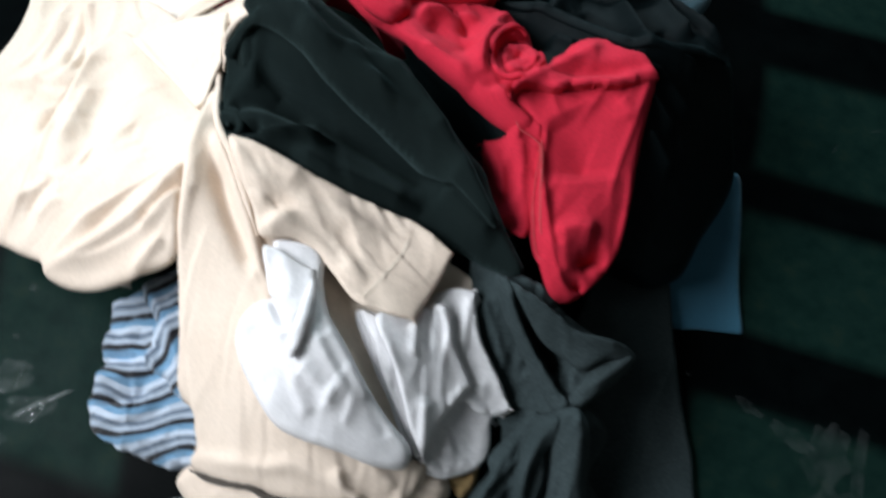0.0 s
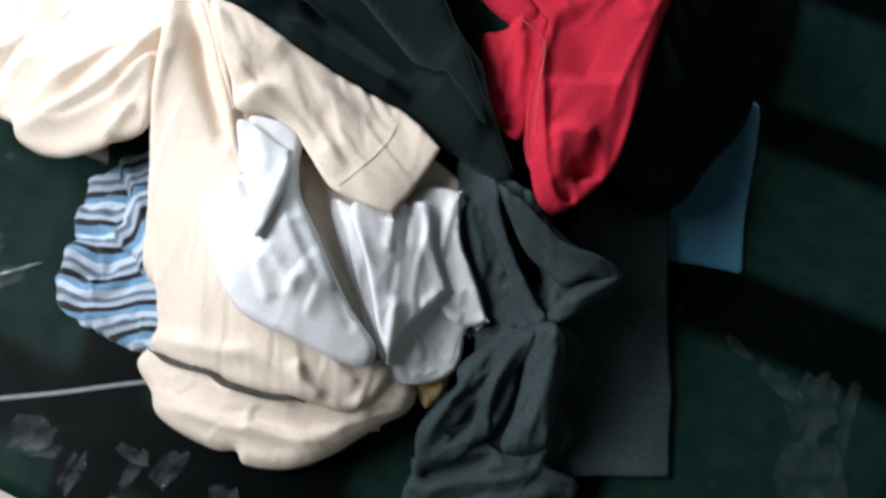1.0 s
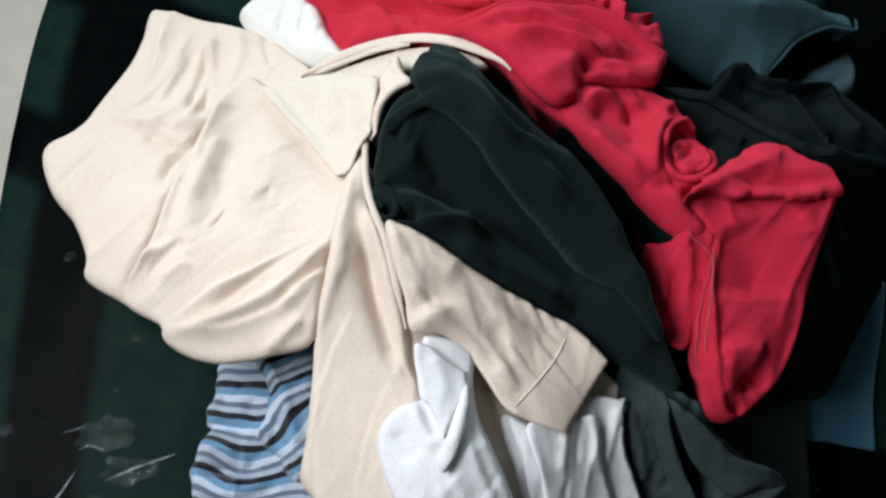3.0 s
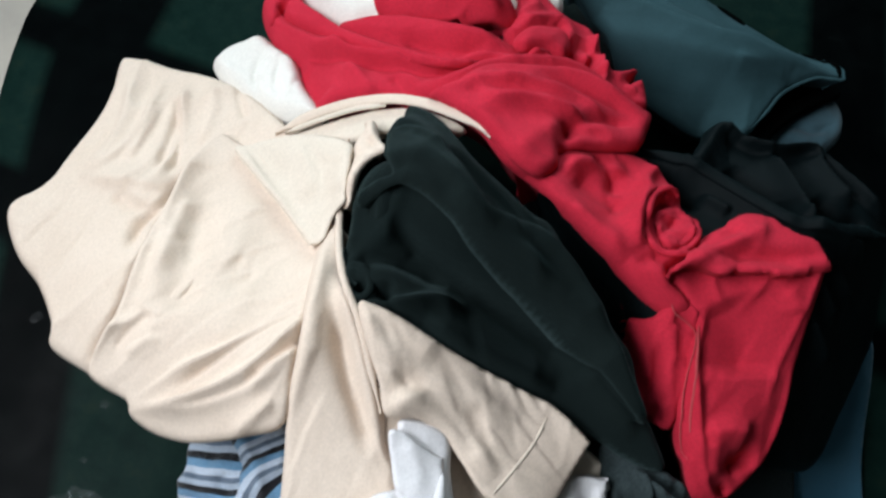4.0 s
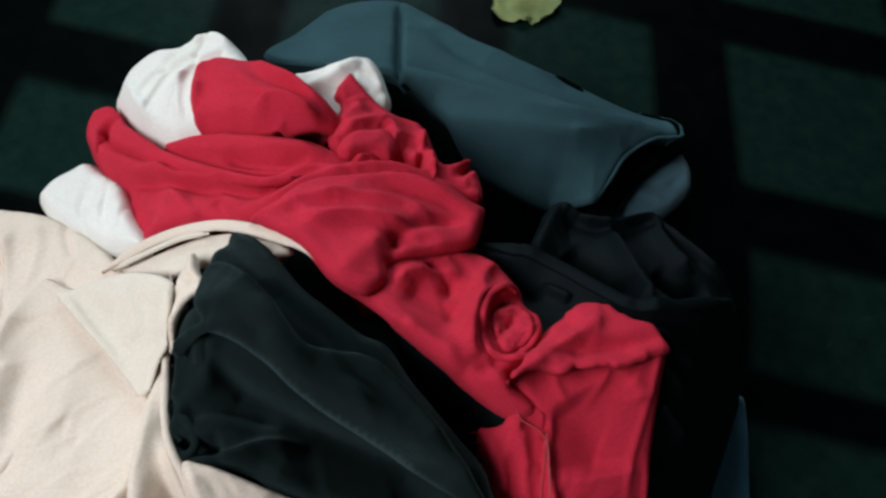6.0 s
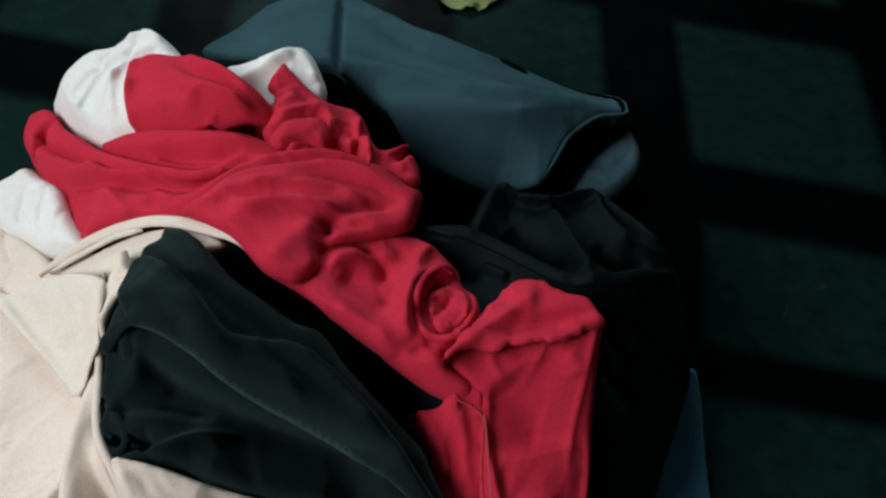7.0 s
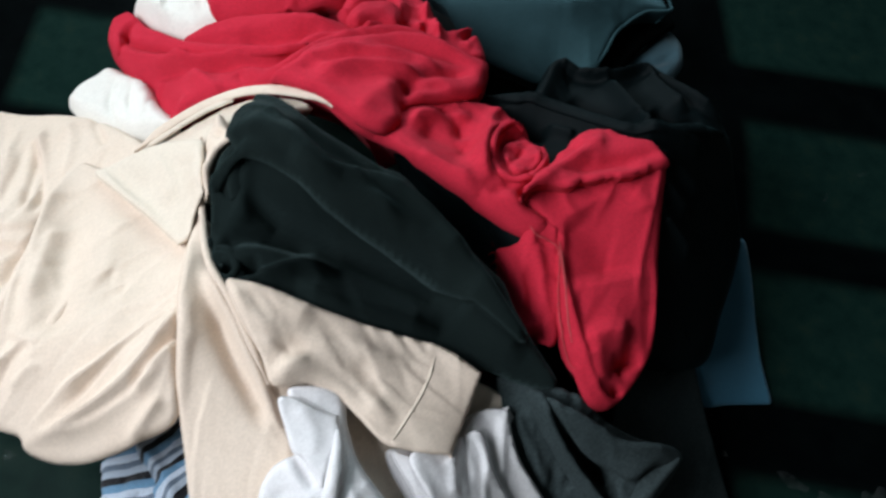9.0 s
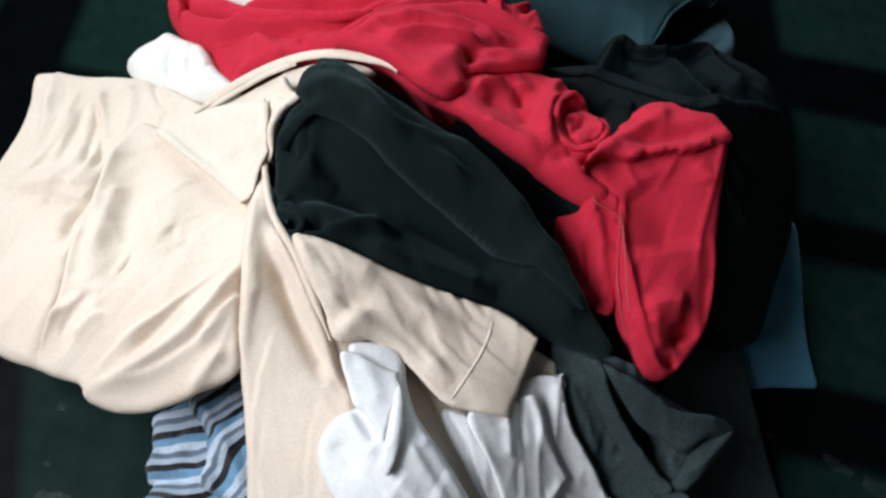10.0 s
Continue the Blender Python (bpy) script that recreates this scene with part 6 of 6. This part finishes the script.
for k, (fx, fy) in enumerate(smooth_line([(0.168, 0.687), (0.176, 0.667), (0.191, 0.632), (0.198, 0.603), (0.216, 0.583)], False, 0.009)):
    a = math.pi + 0.9 * lattice(np.array(k * 1.3), np.array(0.5), 4)
    ln = 0.009 + 0.008 * abs(lattice(np.array(k * 0.7), np.array(2.5), 9))
    tip = (fx + ln * math.cos(a), fy + ln * math.sin(a))
    strand("fray_thread", g, RED, [(fx + 0.004, fy), (0.5 * (fx + tip[0]), 0.5 * (fy + tip[1]) + 0.003), tip], 0.0022, 0.0022, pile, 0.0, sides=4)
strand("loose_thread", g, RED_THREAD, [(0.218, 0.729), (0.211, 0.723), (0.21, 0.715), (0.219, 0.703), (0.236, 0.697), (0.249, 0.687), (0.252, 0.661), (0.252, 0.628), (0.255, 0.594), (0.266, 0.56), (0.278, 0.533)], 0.0018, 0.0018, panelz, 0.002, "pale loose overlock thread", sides=5)
strand("overlock_seam", g, RED_THREAD, [(0.251, 0.695), (0.257, 0.655), (0.262, 0.614), (0.272, 0.566)], 0.004, 0.003, panelz, 0.001, "raised overlock seam", sides=5)

# ---- scraps on the mat ----
def scrap(name, label, category, material, cx, cy, length, width, turn, curl, seed, group="", pinch=0.45):
    """A thin crumpled scrap of film or paper."""
    n, m = 23, 15
    u, v = np.meshgrid(np.linspace(-1, 1, n), np.linspace(-1, 1, m), indexing="ij")
    edge = 1 + 0.24 * lattice(u * 1.9 + seed, v * 1.9, seed) + 0.04 * lattice(u * 5 + seed, v * 5, seed + 3)
    x, y = u * np.sqrt(1 - 0.42 * v * v) * length / 2 * edge, v * np.sqrt(1 - 0.42 * u * u) * width / 2 * edge * (1 - pinch * u * u)
    z = 0.003 + curl * np.abs(lattice(u * 1.6, v * 1.3 + seed, seed + 2)) + curl * 0.6 * u * u * abs(math.sin(seed))
    c, s = math.cos(radians(turn)), math.sin(radians(turn))
    verts = np.c_[(x * c - y * s).ravel() + cx, (x * s + y * c).ravel() + cy, z.ravel()]
    k = np.arange(n * m).reshape(n, m)
    faces = np.c_[k[:-1, :-1].ravel(), k[1:, :-1].ravel(), k[1:, 1:].ravel(), k[:-1, 1:].ravel()].tolist()
    ob = link_mesh(name, verts, faces, material, None, (cx, cy, 0.0))
    return tagged(ob, label, category, group)


FILM_SOUTH = [(-0.349, 0.019, 0.075, 0.05, 20, 1), (-0.321, -0.002, 0.07, 0.018, 15, 2), (-0.192, 0.028, 0.06, 0.02, -15, 3), (-0.177, 0.012, 0.06, 0.02, 70, 4), (-0.261, -0.021, 0.034, 0.065, -10, 5), (-0.127, 0.022, 0.04, 0.065, -30, 6), (-0.031, -0.01, 0.06, 0.07, -20, 7), (-0.124, -0.047, 0.06, 0.03, 30, 8), (-0.2, -0.058, 0.05, 0.03, 60, 9), (0.09, 0.002, 0.05, 0.03, 10, 10), (0.82, 0.38, 0.11, 0.07, 75, 11), (0.827, 0.262, 0.16, 0.1, 80, 12), (0.877, 0.367, 0.14, 0.02, 80, 13), (0.765, 0.405, 0.07, 0.035, -30, 14)]
FILM_REST = [(0.693, 0.445, 0.05, 0.02, -30, 15), (0.876, 0.213, 0.1, 0.05, -20, 16), (0.585, 0.487, 0.012, 0.01, 0, 17), (0.677, 0.223, 0.012, 0.01, 0, 18), (-0.571, 0.275, 0.085, 0.055, 20, 19), (-0.509, 0.233, 0.09, 0.04, 15, 20), (-0.545, 0.176, 0.03, 0.02, 10, 21), (-0.763, 0.545, 0.022, 0.02, 40, 22), (-0.589, 0.438, 0.018, 0.014, 0, 23), (-0.584, 0.347, 0.012, 0.01, 0, 24), (-0.726, 0.241, 0.024, 0.018, 0, 25), (0.798, 1.097, 0.008, 0.006, 0, 26), (0.87, 1.006, 0.03, 0.006, 60, 27), (0.956, 1.065, 0.03, 0.008, 20, 28)]
for cx, cy, ln, wd, tn, sd in FILM_SOUTH + FILM_REST:
    scrap("plastic_scrap", "clear crumpled plastic wrapper scrap on the dark mat", "wrapper", FAINT_FILM if cx > 0.6 else FILM, cx, cy, ln, wd, tn, min(0.008, 0.12 * wd), sd, "plastic scraps on the mat", 0.05)
for strip in ([(-0.601, 0.241), (-0.584, 0.252), (-0.561, 0.25)], [(-0.541, 0.207), (-0.5, 0.24), (-0.451, 0.273)], [(-0.628, 0.134), (-0.603, 0.162), (-0.591, 0.21)], [(-0.635, 0.261), (-0.621, 0.268), (-0.608, 0.278)]):
    g = garment("plastic_strip", "thin curled strip of clear plastic on the mat", "wrapper", *strip[0])
    tagged(g, "thin curled strip of clear plastic on the mat", "wrapper", "plastic strips on the mat")
    strand("strip", g, STRIP, strip, 0.0045, 0.0015, lambda x, y: 0 * x + 0.006, 0.0, sides=6)
scrap("yellow_paper", "crumpled yellow-green paper lying on the mat", "paper", YELLOW, 0.235, 1.785, 0.17, 0.15, 8, 0.02, 3, pinch=0.05)
g = garment("tape", "pale flat tape lying on the mat under the clothes", "tape", -0.33, 0.08)
strand("strip", g, CORD, [(-0.60, -0.021), (-0.55, -0.003), (-0.482, 0.026), (-0.436, 0.045), (-0.333, 0.085), (-0.227, 0.13), (-0.1, 0.178)], 0.009, 0.003, lambda x, y: 0 * x + 0.003, 0.0, taper=0.8)
